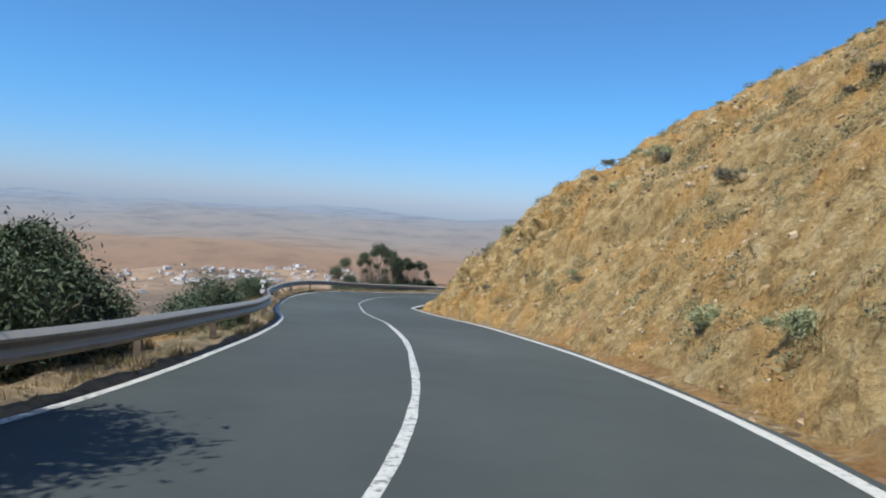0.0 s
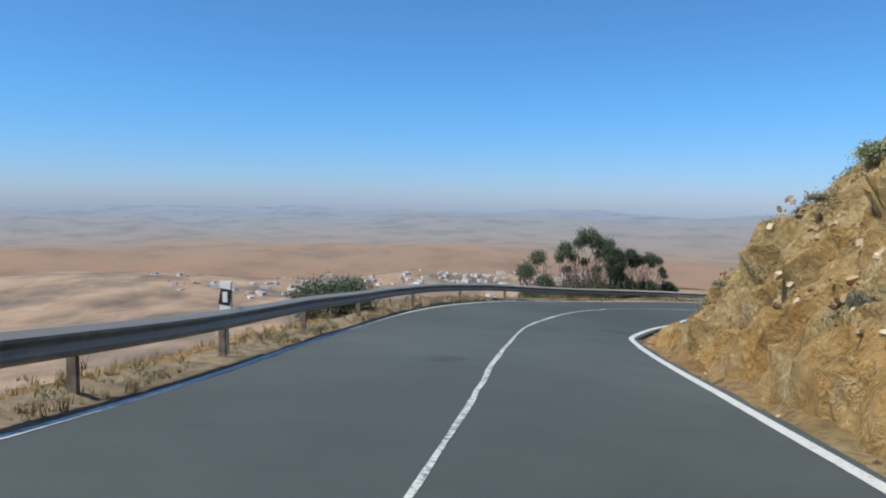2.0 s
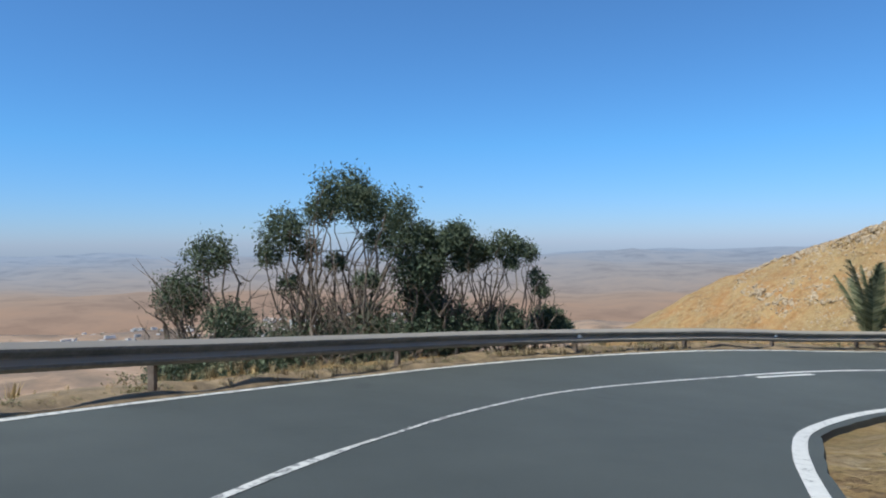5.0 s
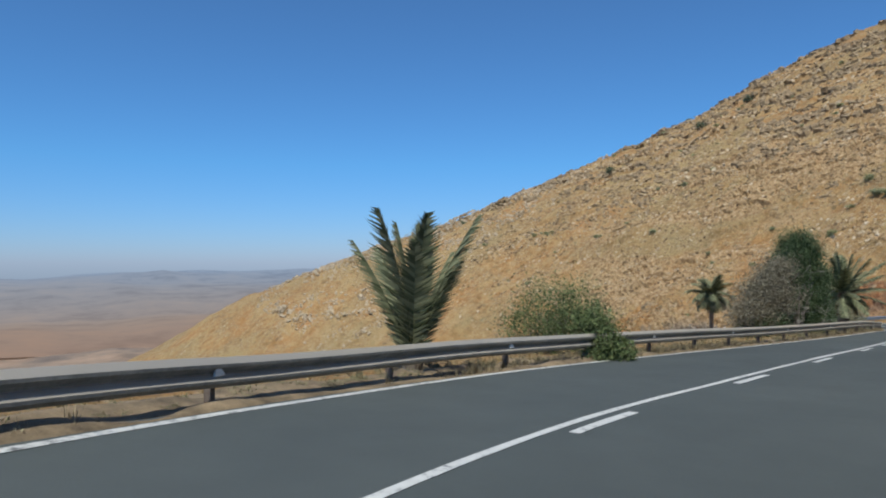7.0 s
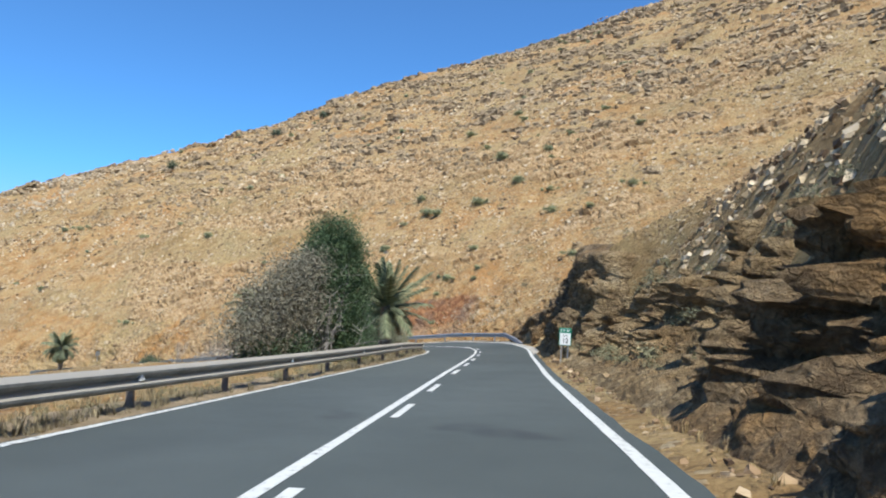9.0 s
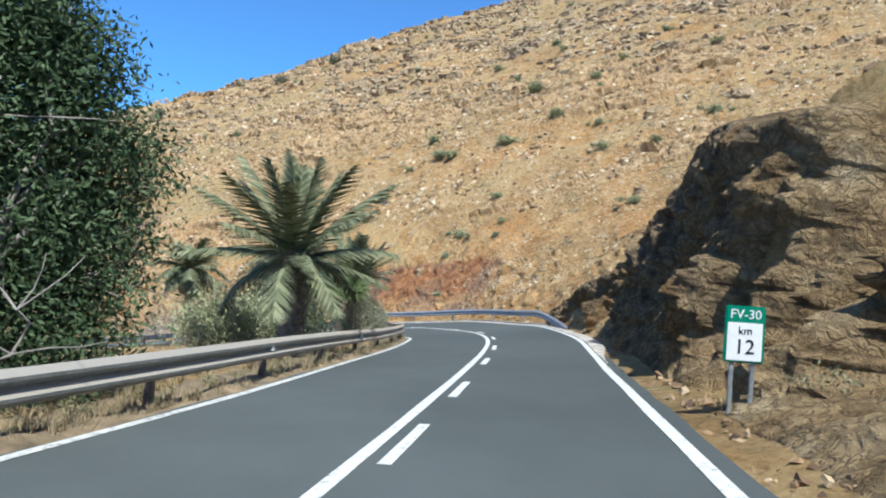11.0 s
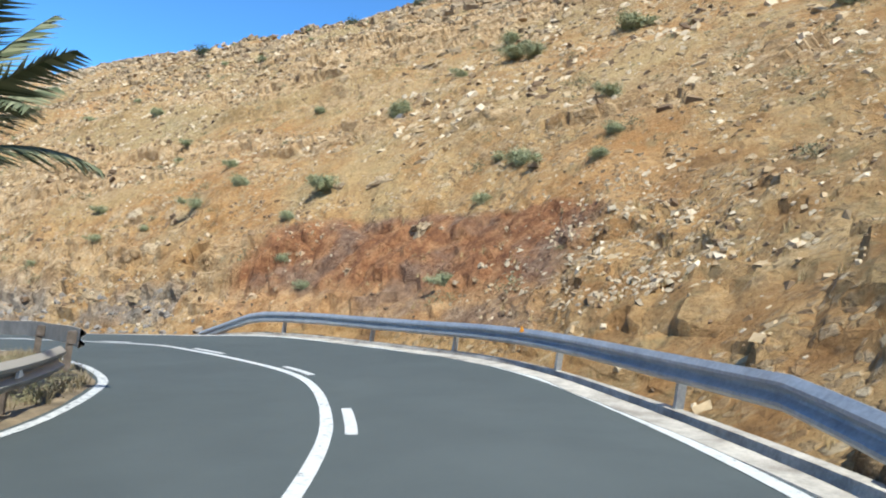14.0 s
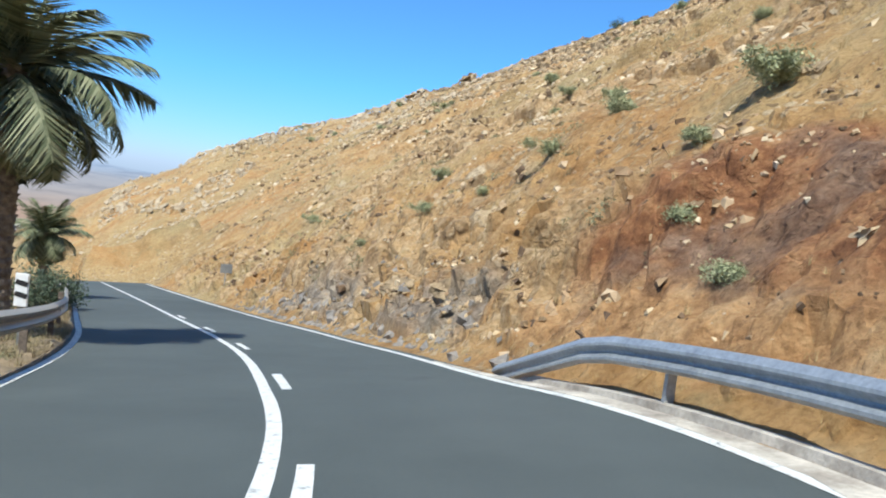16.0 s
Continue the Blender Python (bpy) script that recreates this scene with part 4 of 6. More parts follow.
# ---- rock cutting beside the straight ----
def rock_cutting(s0, s1, heights, foot_of, mat, label):
    s = np.arange(s0, s1, 0.12)
    v = np.linspace(0, 1, 64)
    SS, VV = np.meshgrid(s, v, indexing="ij")
    x, y, z, tx, ty, wl, wr, bk = along(SS)
    h = heights(SS) + 0.5
    h = h * (1 + 0.35 * fractal(SS, SS * 0, 6, 3, 8))
    foot = foot_of(SS) + 0.25 * step(fractal(SS, SS * 0 + 9, 7, 2, 12), -0.1, 0.3)
    out = foot + (0.1 + 1.75 * (1 - 0.38 * step(SS, 104, 107)) * np.clip(VV, 0, 1) ** 1.5) * (0.5 + h / 8)
    up = -0.15 + h * VV
    out = out + 1.6 * step(VV, 0.88, 1.0)
    # ledges: the face steps back as it rises
    lift = up / 1.15 + 0.12 * SS + 1.8 * fractal(SS, up * 0.6, 5.0, 3, 33)
    ledge = np.floor(lift) + step(lift - np.floor(lift), 0.72, 1.0)
    out = out + (0.26 + 0.25 * (1 - step(SS, 101, 106))) * (ledge - lift) * np.clip(h / 3, 0, 1) * step(VV, 0.03, 0.2) * (1 - 0.6 * step(SS, 83, 89) * (1 - step(SS, 101.5, 104)))
    # buttresses: each steps out towards the road and then falls back again along its flank
    even = step(SS, 104, 107) * (1 - step(SS, 114, 118))
    for size, depth, lean, seed in ((4.3, 1.25, 0.22, 71), (1.7, 0.55, -0.15, 75)):
        q = (SS + lean * up + 1.1 * fractal(SS, up, 3.0, 2, seed)) / size + 0.37
        cell = np.floor(q)
        f = q - cell
        deep = depth * (0.35 + 0.9 * lattice(cell, np.floor(up / 1.6 + 0.5 * cell), seed + 2))
        tooth = np.where(f < 0.86, f / 0.86, (1 - f) / 0.14)
        out = out + deep * (tooth - 0.35) * step(VV, 0.02, 0.16) * (1 - 0.65 * step(VV, 0.45, 0.8) * step(SS, 101, 105)) * (1 + 0.45 * (1 - step(SS, 100, 104))) * np.clip(h / 3, 0.1, 1) * (1 - 0.75 * even)
    lying = step(SS, 83, 89) * (1 - step(SS, 101.5, 104.0))
    out = out - lying * (foot - 0.72) + 0.72 * lying * np.clip(up, 0, None)
    out = out + (0.30 + 0.14 * step(SS, 79, 85)) * (1 - step(SS, 84, 90)) * np.clip(up, 0, None)
    px, py, pz = x + ty * (wr + out), y - tx * (wr + out), z + bk * (wr + 0.7) + up
    shift = np.empty(SS.shape)
    for a in range(SS.shape[0]):
        for b in range(SS.shape[1]):
            p = Vector((px[a, b], py[a, b], pz[a, b] * 1.3))
            d, _ = noise.voronoi(p * 0.8)
            d2, _ = noise.voronoi(p * 2.1 + Vector((5, 1, 2)))
            big = noise.fractal(p * 0.35, 1.0, 2.0, 3)
            shift[a, b] = 0.55 * (d[1] - d[0]) + 0.36 * (d2[1] - d2[0]) + 0.55 * big + 0.16 * noise.noise(p * 3.5) + 0.08 * noise.noise(p * 8)
    fade = step(VV, 0.0, 0.18) * (1 - 0.8 * step(VV, 0.68, 0.95)) * np.clip(h / 3.0, 0.15, 1)
    shift = (shift - 0.45) * (0.95 + 0.75 * (1 - step(SS, 100, 105))) * fade
    px, py = px - ty * shift, py + tx * shift
    pz = pz + 0.25 * shift * VV
    # the top runs into the slope
    g = terrain(px[:, -1], py[:, -1])
    w = step(VV, 0.86, 1.0)
    pz = pz * (1 - w) + np.minimum(pz, (g[:, None] - 0.1)) * w
    me = grid_mesh("rock_face", np.stack([px, py, pz], -1), mat, False)
    # tan reaches past the crumbled slope, to colour the next faces as sunlit
    me.attributes.new("loose", "FLOAT", "POINT").data.foreach_set("value", (0.75 * step(SS, 83, 89) * (1 - step(SS, 104.0, 106.5))).astype(np.float32).ravel())
    ob = new("rock_face", me)
    return tagged(ob, label, "rock face", kind="structure")


rock_cutting(58, 125, lambda s: np.interp(s, WALL_S, WALL_H), lambda s: 0.72 - 0.25 * step(s, 106, 114) + 0.5 * np.exp(-(((s - 94) / 5.0) ** 2)) + RECESS * step(s, 95.0, 98.5) * (1 - step(s, 103.6, 104.3)), CUT_ROCK, "jagged brown rock cutting in shade beside the road")


def blocks(x, y, size, seed):
    """Broken blocks: each cell of an uneven mesh has a height and a tilt of its own."""
    x, y = x / size, y / size
    ix, iy = np.floor(x), np.floor(y)
    best, out = np.full(x.shape, 9.0), np.zeros(x.shape)
    for dx in (-1, 0, 1):
        for dy in (-1, 0, 1):
            a, b = ix + dx, iy + dy
            h = [np.mod(np.sin(a * p + b * q + seed) * 43758.5453, 1.0) for p, q in ((127.1, 311.7), (269.5, 183.3), (419.2, 371.9), (91.3, 57.7), (33.1, 211.9))]
            ux, uy = x - a - h[0], y - b - h[1]
            d = ux**2 + uy**2
            near = d < best
            best = np.where(near, d, best)
            out = np.where(near, h[2] + 0.9 * (h[3] - 0.5) * ux + 0.9 * (h[4] - 0.5) * uy, out)
    return out - 0.5


RELIEF = []


def surface(x, y):
    """Height of the ground with the relief of the finer slopes on it."""
    x, y = np.asarray(x, float), np.asarray(y, float)
    z = terrain(x, y)
    for x0, y0, cell, rise in RELIEF:
        i, j = np.round((x - x0) / cell).astype(int), np.round((y - y0) / cell).astype(int)
        ok = (i >= 0) & (j >= 0) & (i < rise.shape[0]) & (j < rise.shape[1])
        z = z + np.where(ok, rise[np.clip(i, 0, rise.shape[0] - 1), np.clip(j, 0, rise.shape[1] - 1)], 0.0)
    return z


def rugged(x0, x1, y0, y1, s0, s1, cell, mat, amount, label, seed, reach, blocky=1.0):
    """Broken rock and clods over a stretch of the slope beside the road, in finer grain than the ground."""
    X, Y = np.meshgrid(np.arange(x0, x1, cell), np.arange(y0, y1, cell), indexing="ij")
    s, lat, i = nearest(X, Y)
    d = lat - RWR[i] - 0.42
    base = terrain(X, Y)
    ridge = 0.5 - np.abs(fractal(X + 0.3 * Y, Y, 1.9, 4, seed)) * 2.2
    wx, wy = X + 0.5 * fractal(X, Y, 0.8, 3, seed + 13), Y + 0.5 * fractal(X, Y, 0.8, 3, seed + 17)
    block = 0.62 * blocks(wx * 0.8 + 0.35 * wy, wy, 1.15, seed + 5)
    where = 0.35 + 0.65 * step(fractal(X, Y, 6.0, 3, seed + 9), -0.12, 0.22)
    small = 0.52 * blocks(wx, wy * 0.8 + 0.3 * wx, 0.48, seed + 7)
    lump = amount * where * (0.6 * ridge + blocky * block + 0.62 * small + 0.34 * fractal(X, Y, 0.42, 2, seed + 3))
    edge = step(d, 0.0, 0.7) * (1 - step(d, reach - 4, reach)) * step(s, s0, s0 + 4) * (1 - step(s, s1 - 4, s1))
    # lumps stand out from the slope, not straight up
    soft = terrain(X, Y, False)
    gx_, gy_ = np.gradient(soft, cell)
    steep = np.sqrt(1 + gx_**2 + gy_**2)
    lump = np.maximum(lump, -0.22) * edge
    Z = base + 0.05 + 0.06 * step(d, 0.0, 0.4) + lump / steep - 0.5 * (1 - step(edge, 0.0, 0.25))
    X2, Y2 = X - lump * gx_ / steep, Y - lump * gy_ / steep
    RELIEF.append((x0, y0, cell, (0.11 * edge + lump * steep) * (edge > 0.2)))
    me = grid_mesh("rocky_slope", np.stack([X2, Y2, Z], -1).transpose(1, 0, 2), mat, False)
    bm = bmesh.new()
    bm.from_mesh(me)
    keep = (edge > 0).transpose(1, 0).ravel()
    bmesh.ops.delete(bm, geom=[v for v, k in zip(bm.verts[:], keep) if not k], context="VERTS")
    bm.to_mesh(me)
    bm.free()
    return tagged(new("rocky_slope", me), label, "slope", kind="structure")


rugged(-4, 22, -14, 62, -12, 54, 0.12, SPUR_ROCK, 0.95, "broken ochre rock and clods on the spur above the road", 201, 16)


def outcrops(x, y):
    """Where bare rock breaks through the hillside, 0 to 1: bands along the strike, patchy."""
    up, on = 0.97 * x - 0.2 * y + 0.22 * y, 0.2 * x + 0.97 * y
    band = fractal(up, on * 0.28, 5.2, 3, 311) + 0.55 * fractal(x, y, 24, 2, 317)
    return step(band, 0.10, 0.27)


def hillside(x0, x1, y0, y1, cell, reach):
    """The hillside across the ravine in finer grain: ledges of tilted strata, loose blocks and smooth soil between them."""
    X, Y = np.meshgrid(np.arange(x0, x1, cell), np.arange(y0, y1, cell), indexing="ij")
    s, lat, i = nearest(X, Y)
    d = lat - RWR[i] - 0.75
    soft = terrain(X, Y, False)
    base = terrain(X, Y)
    up, on = X + 0.04 * Y, 0.2 * X + 0.97 * Y
    wx, wy = up + 0.45 * fractal(X, Y, 0.9, 3, 331), on + 0.6 * fractal(X, Y, 0.9, 3, 337)
    rock = outcrops(X, Y) * step(d, 3.5, 6.5)
    # the cut bank: grey layered slate further on, crumbling earth beside the bend
    ledge = step(s + 2.5 * fractal(X, Y, 3.0, 2, 367), 141, 143.5) * (1 - step(d, 2.2, 4.4)) * step(d, 0.0, 0.4)
    patch = np.maximum(np.exp(-(((s - 147.0) / 2.2) ** 2)), np.exp(-(((s - 156.5) / 4.0) ** 2)))
    slate = ledge * (1 - step(d, 0.9, 2.3)) * step(patch + 0.7 * fractal(X, Y, 2.0, 3, 369), 0.42, 0.62)
    bank = (1 - step(d, 4.0, 6.0)) * (1 - ledge)
    ledges = 0.95 * blocks(wx * 1.0, wy * 0.42, 1.5, 341) + 0.55 * blocks(wx * 1.1, wy * 0.6, 0.62, 343)
    clods = 0.22 * blocks(wx, wy, 0.55, 347) + 0.16 * fractal(X, Y, 0.5, 2, 349) + 0.3 * fractal(X, Y, 2.4, 2, 353)
    # layers along the face of the cut
    layer = base / 0.42 + 0.9 * fractal(X, Y, 2.6, 2, 357)
    layers = 0.24 * (np.floor(layer) - layer) + 0.12 + 0.42 * blocks(on + 0.3 * fractal(X, Y, 0.8, 2, 359), base * 1.5, 0.85, 361)
    clods = clods * (1 - bank) + bank * (0.30 * blocks(on + 0.4 * fractal(X, Y, 0.7, 2, 363), base * 1.2, 0.6, 365) + 0.10 * fractal(X, Y, 0.5, 2, 349) + 0.4 * fractal(X, Y, 2.4, 2, 353))
    lump = rock * (1 - ledge) * (0.22 + 0.68 * ledges) + ledge * (0.16 + 1.15 * layers) + (1 - np.maximum(rock, ledge)) * (0.4 + 0.5 * bank) * clods
    edge = step(d, 0.0, 0.7) * (1 - step(d, reach - 6, reach)) * step(s, 104, 110) * (1 - step(s, 182, 190))
    edge = edge * step(X, x0, x0 + 2) * (1 - step(X, x1 - 3, x1)) * step(Y, y0, y0 + 3) * (1 - step(Y, y1 - 4, y1))
    gx_, gy_ = np.gradient(soft, cell)
    steep = np.sqrt(1 + gx_**2 + gy_**2)
    lump = np.maximum(lump, -0.14) * edge
    Z = base + 0.04 + lump / steep - 0.6 * (1 - step(edge, 0.0, 0.2))
    pts = np.stack([X - lump * gx_ / steep, Y - lump * gy_ / steep, Z], -1).transpose(1, 0, 2)
    RELIEF.append((x0, y0, cell, lump * steep * (edge > 0.2)))
    me = grid_mesh("rocky_slope", pts, SOIL, False)
    for name, mask in (("rock", np.maximum(0.85 * rock, 0.75 * ledge * step(fractal(X, Y, 2.8, 3, 371), -0.1, 0.2)) * edge), ("slate", 0.8 * slate * edge)):
        me.attributes.new(name, "FLOAT", "POINT").data.foreach_set("value", mask.transpose(1, 0).astype(np.float32).ravel())
    bm = bmesh.new()
    bm.from_mesh(me)
    keep = (edge > 0).transpose(1, 0).ravel()
    bmesh.ops.delete(bm, geom=[v for v, k in zip(bm.verts[:], keep) if not k], context="VERTS")
    bm.to_mesh(me)
    bm.free()
    return tagged(new("rocky_slope", me), "stony hillside with pale rock ledges above a red earth bank", "slope", kind="structure")


hillside(52, 128, 48, 182, 0.21, 62)


# ---- stones and dry grass ----
def hull(seed, flat):
    """An angular block: a box with pushed corners, cut by one bevelled side."""
    rnd = random.Random(seed)
    co = []
    for z in (-1, 1):
        for x, y in ((-1, -1), (1, -1), (1, 1), (-1, 1)):
            k = rnd.uniform(0.45, 1.0) if z > 0 else 1.0
            co.append((x * k * rnd.uniform(0.6, 1.1), y * k * rnd.uniform(0.45, 0.85), z * flat * rnd.uniform(0.55, 1.25)))
    quads = [(0, 3, 2, 1), (4, 5, 6, 7), (0, 1, 5, 4), (1, 2, 6, 5), (2, 3, 7, 6), (3, 0, 4, 7)]
    tris = [q for a, b, c, d in quads for q in ((a, b, c), (a, c, d))]
    return np.array(co), np.array(tris)


HULLS = [hull(k, 0.30 + 0.10 * (k % 4)) for k in range(14)]


def scatter(name, label, category, xs, ys, sizes, shapes, mat, sink=0.2, tilt=0.5, seed=1, lie=0.0, strike=None, lift=0.0):
    """One object of many small pieces that lie on the ground. lie: how far they follow the slope; strike: a common heading; lift: height of a layer on the ground."""
    rng = np.random.default_rng(seed)
    zs = surface(xs, ys) + lift
    sx = (terrain(xs + 0.5, ys, False) - terrain(xs - 0.5, ys, False)) * lie
    sy = (terrain(xs, ys + 0.5, False) - terrain(xs, ys - 0.5, False)) * lie
    verts, faces, n = [], [], 0
    pick = rng.integers(0, len(shapes), len(xs))
    for x, y, z, r, k, gx_, gy_ in zip(xs, ys, zs, sizes, pick, np.clip(sx, -1, 1), np.clip(sy, -1, 1)):
        co, fa = shapes[k]
        a = rng.uniform(0, 6.3) if strike is None else rng.normal(strike, 0.35)
        b, c = rng.normal(0, tilt), rng.normal(0, tilt)
        m = np.array(Euler((b, c, a)).to_matrix())
        if lie:
            m = np.array(Vector((0, 0, 1)).rotation_difference(Vector((-gx_, -gy_, 1))).to_matrix()) @ m
        verts.append((co @ m.T) * r + (x, y, z + r * sink))
        faces.append(fa + n)
        n += len(co)
    V, F = np.concatenate(verts), np.concatenate(faces)
    me = bpy.data.meshes.new(name)
    me.vertices.add(len(V))
    me.vertices.foreach_set("co", V.astype(np.float32).ravel())
    w = F.shape[1]
    me.loops.add(F.size)
    me.loops.foreach_set("vertex_index", F.astype(np.int32).ravel())
    me.polygons.add(len(F))
    me.polygons.foreach_set("loop_start", np.arange(0, F.size, w, dtype=np.int32))
    me.polygons.foreach_set("use_smooth", np.zeros(len(F), bool))
    me.materials.append(mat)
    me.update(calc_edges=True)
    return tagged(new(name, me), label, category, kind="stuff")


rng = np.random.default_rng(7)


def sown(count, x0, x1, y0, y1, clump=9.0, seed=1, bare=1.2, bias=0.0):
    """Places on the slopes, thicker in some spots, clear of the road."""
    xs, ys = rng.uniform(x0, x1, count * 3), rng.uniform(y0, y1, count * 3)
    keep = fractal(xs, ys, clump, 3, seed) + rng.uniform(-0.25, 0.25, len(xs)) + bias > 0.0
    xs, ys = xs[keep][:count], ys[keep][:count]
    s, lat, i = nearest(xs, ys)
    ok = (lat > RWR[i] + 0.7 + bare) | (lat < -RWL[i] - 1.2 - bare)
    return xs[ok], ys[ok]


# hillside across the ravine, the spur above the first stretch, the strip behind the barriers
for x0, x1, y0, y1, count, lo, hi, seed, clump in ((70, 86, 66, 128, 21000, 0.018, 0.105, 3, 3.5), (78, 130, 36, 175, 40000, 0.04, 0.32, 4, 6.0), (106, 205, 18, 225, 22000, 0.13, 0.62, 8, 11.0), (52, 84, 52, 84, 7000, 0.03, 0.17, 10, 4.0), (70, 135, 126, 235, 7000, 0.07, 0.36, 9, 7.0), (-2, 26, -12, 60, 26000, 0.018, 0.10, 5, 3.0), (-16, 70, 20, 130, 2500, 0.03, 0.16, 6, 8.0)):
    xs, ys = sown(count, x0, x1, y0, y1, clump, seed, 0.2)
    sizes = lo * (hi / lo) ** (rng.uniform(0, 1, len(xs)) ** 1.9)
    scatter("stones", "scattered pale angular stones on the slope", "stones", xs, ys, sizes, HULLS, STONE, -0.06, 0.42, seed, 0.9)
# white scree that has slid down to the barrier, and grey slate at the foot of the hillside further on
xs, ys = np.concatenate([rng.normal((71.0, 81.6), (0.45, 0.8), (500, 2)), rng.normal((73.2, 84.2), (0.8, 1.2), (300, 2)), rng.normal((75.0, 85.5), (1.2, 1.2), (200, 2))]).T
s_r, lat_r, i_r = nearest(xs, ys)
ok = lat_r > RWR[i_r] + 1.0
xs, ys = xs[ok], ys[ok]
scatter("scree", "pale angular scree heaped above the guard rail", "stones", xs, ys, 0.025 * 4.5 ** (rng.uniform(0, 1, len(xs)) ** 2), HULLS, PALE_STONE, 0.15, 0.5, 21, 0.9)
s_r = np.r_[rng.normal(156, 4, 420), rng.normal(147, 2, 120)]
P = on_road(s_r, np.interp(s_r, S, RWR) + 0.75 + rng.exponential(0.45, len(s_r)))
scatter("slate_blocks", "bluish grey layered slate at the foot of the hillside", "stones", P[:, 0], P[:, 1], 0.05 * 5 ** (rng.uniform(0, 1, len(s_r)) ** 1.8), HULLS, SLATE, -0.1, 0.25, 22, 0.9, 1.2)
s_r = rng.uniform(62, 106, 700)
P = on_road(s_r, np.interp(s_r, S, RWR) + 0.5 + rng.exponential(0.35, len(s_r)))
scatter("rubble", "broken stones fallen to the foot of the rock cutting", "stones", P[:, 0], P[:, 1], 0.02 * 5 ** (rng.uniform(0, 1, len(s_r)) ** 2.6), HULLS, BANK_STONE, 0.1, 0.4, 25)
s_r = rng.uniform(-8, 48, 1100)
P = on_road(s_r, np.interp(s_r, S, RWR) + 0.22 + rng.exponential(0.28, len(s_r)))
scatter("rubble", "crumbled ochre stones at the foot of the spur", "stones", P[:, 0], P[:, 1], 0.018 * 4.5 ** (rng.uniform(0, 1, len(s_r)) ** 2.4), HULLS, BANK_STONE, 0.2, 0.4, 30)
s_r = rng.uniform(84, 103, 2600)
P = on_road(s_r, np.interp(s_r, S, RWR) + 1.2 + rng.uniform(0, 6.5, len(s_r)))
scatter("rubble", "crumbled brown rock on the slope above the road", "stones", P[:, 0], P[:, 1], 0.03 * 6.5 ** (rng.uniform(0, 1, len(s_r)) ** 2), HULLS, STONE, 0.35, 0.4, 27, 0.9)
s_r = rng.uniform(126, 170, 2000)
P = on_road(s_r, np.interp(s_r, S, RWR) + 1.1 + 5.5 * rng.uniform(0, 1, len(s_r)) ** 1.3)
scatter("stones", "small loose stones sticking out of the red earth bank", "stones", P[:, 0], P[:, 1], 0.018 * 4.5 ** (rng.uniform(0, 1, len(s_r)) ** 2.2), HULLS, BANK_STONE, 0.0, 0.4, 29, 0.9)
s_r = rng.uniform(141, 182, 1500)
P = on_road(s_r, np.interp(s_r, S, RWR) + 1.0 + 4.8 * rng.uniform(0, 1, len(s_r)) ** 1.2)
scatter("bank_rock", "angular brown blocks breaking out of the roadside bank", "rock", P[:, 0], P[:, 1], 0.045 * 4.5 ** (rng.uniform(0, 1, len(s_r)) ** 1.8), HULLS, BANK_STONE, -0.15, 0.45, 31, 0.8, 1.3)
xs, ys = sown(5200, 56, 118, 176, 236, 9.0, 33, 3.5)
scatter("stones", "whitish slabs of stone along the crest of the hill", "stones", xs, ys, 0.12 * 5.5 ** (rng.uniform(0, 1, len(xs)) ** 2.0), HULLS, PALE_STONE, 0.15, 0.2, 32, 0.9, 1.2)
xs, ys = sown(2600, 6, 24, -4, 44, 2.5, 19, 3.5)
scatter("stones", "whitish stones along the crest of the spur", "stones", xs, ys, 0.03 * 5 ** (rng.uniform(0, 1, len(xs)) ** 2.2), HULLS, PALE_STONE, 0.3, 0.4, 28, 0.9)
xs, ys = rng.normal((3.75, 13.0), (0.16, 0.4), (26, 2)).T
scatter("scree", "a few white stones at the foot of the spur", "stones", xs, ys, rng.uniform(0.012, 0.035, 26), HULLS, WHITE, 0.5, 0.5, 26)
# tilted ribs of bedrock along the slope
xs, ys = [], []
for cx, cy in zip(rng.uniform(76, 190, 760), rng.uniform(36, 205, 760)):
    k = int(rng.integers(6, 22))
    t = rng.normal(0, 1, k)
    xs += list(cx + 0.55 * t + rng.normal(0, 0.5, k))
    ys += list(cy + 1.8 * t + rng.normal(0, 0.5, k))
xs, ys = np.array(xs), np.array(ys)
s_r, lat_r, i_r = nearest(xs, ys)
ok = (lat_r > RWR[i_r] + 3) & (s_r > 100)
xs, ys = xs[ok], ys[ok]
scatter("bedrock", "tilted ribs of brown bedrock breaking through the slope", "rock", xs, ys, rng.uniform(0.12, 0.5, len(xs)) * (0.35 + 1.8 * step(xs, 84, 120)), HULLS, OUTCROP, -0.05, 0.22, 23, 0.8, 1.25)
xs, ys = [], []
for cx, cy in zip(rng.uniform(4, 24, 34), rng.uniform(-6, 52, 34)):
    k = int(rng.integers(4, 14))
    t = rng.normal(0, 1, k)
    xs += list(cx + 0.8 * t + rng.normal(0, 0.25, k))
    ys += list(cy + 0.5 * t + rng.normal(0, 0.25, k))
xs, ys = np.array(xs), np.array(ys)
s_r, lat_r, i_r = nearest(xs, ys)
ok = (lat_r > RWR[i_r] + 1.2)
scatter("bedrock", "thin tilted ribs of pale rock on the spur", "rock", xs[ok], ys[ok], rng.uniform(0.05, 0.15, int(ok.sum())), HULLS, OUTCROP, 0.3, 0.3, 24, 0.9, 0.5)


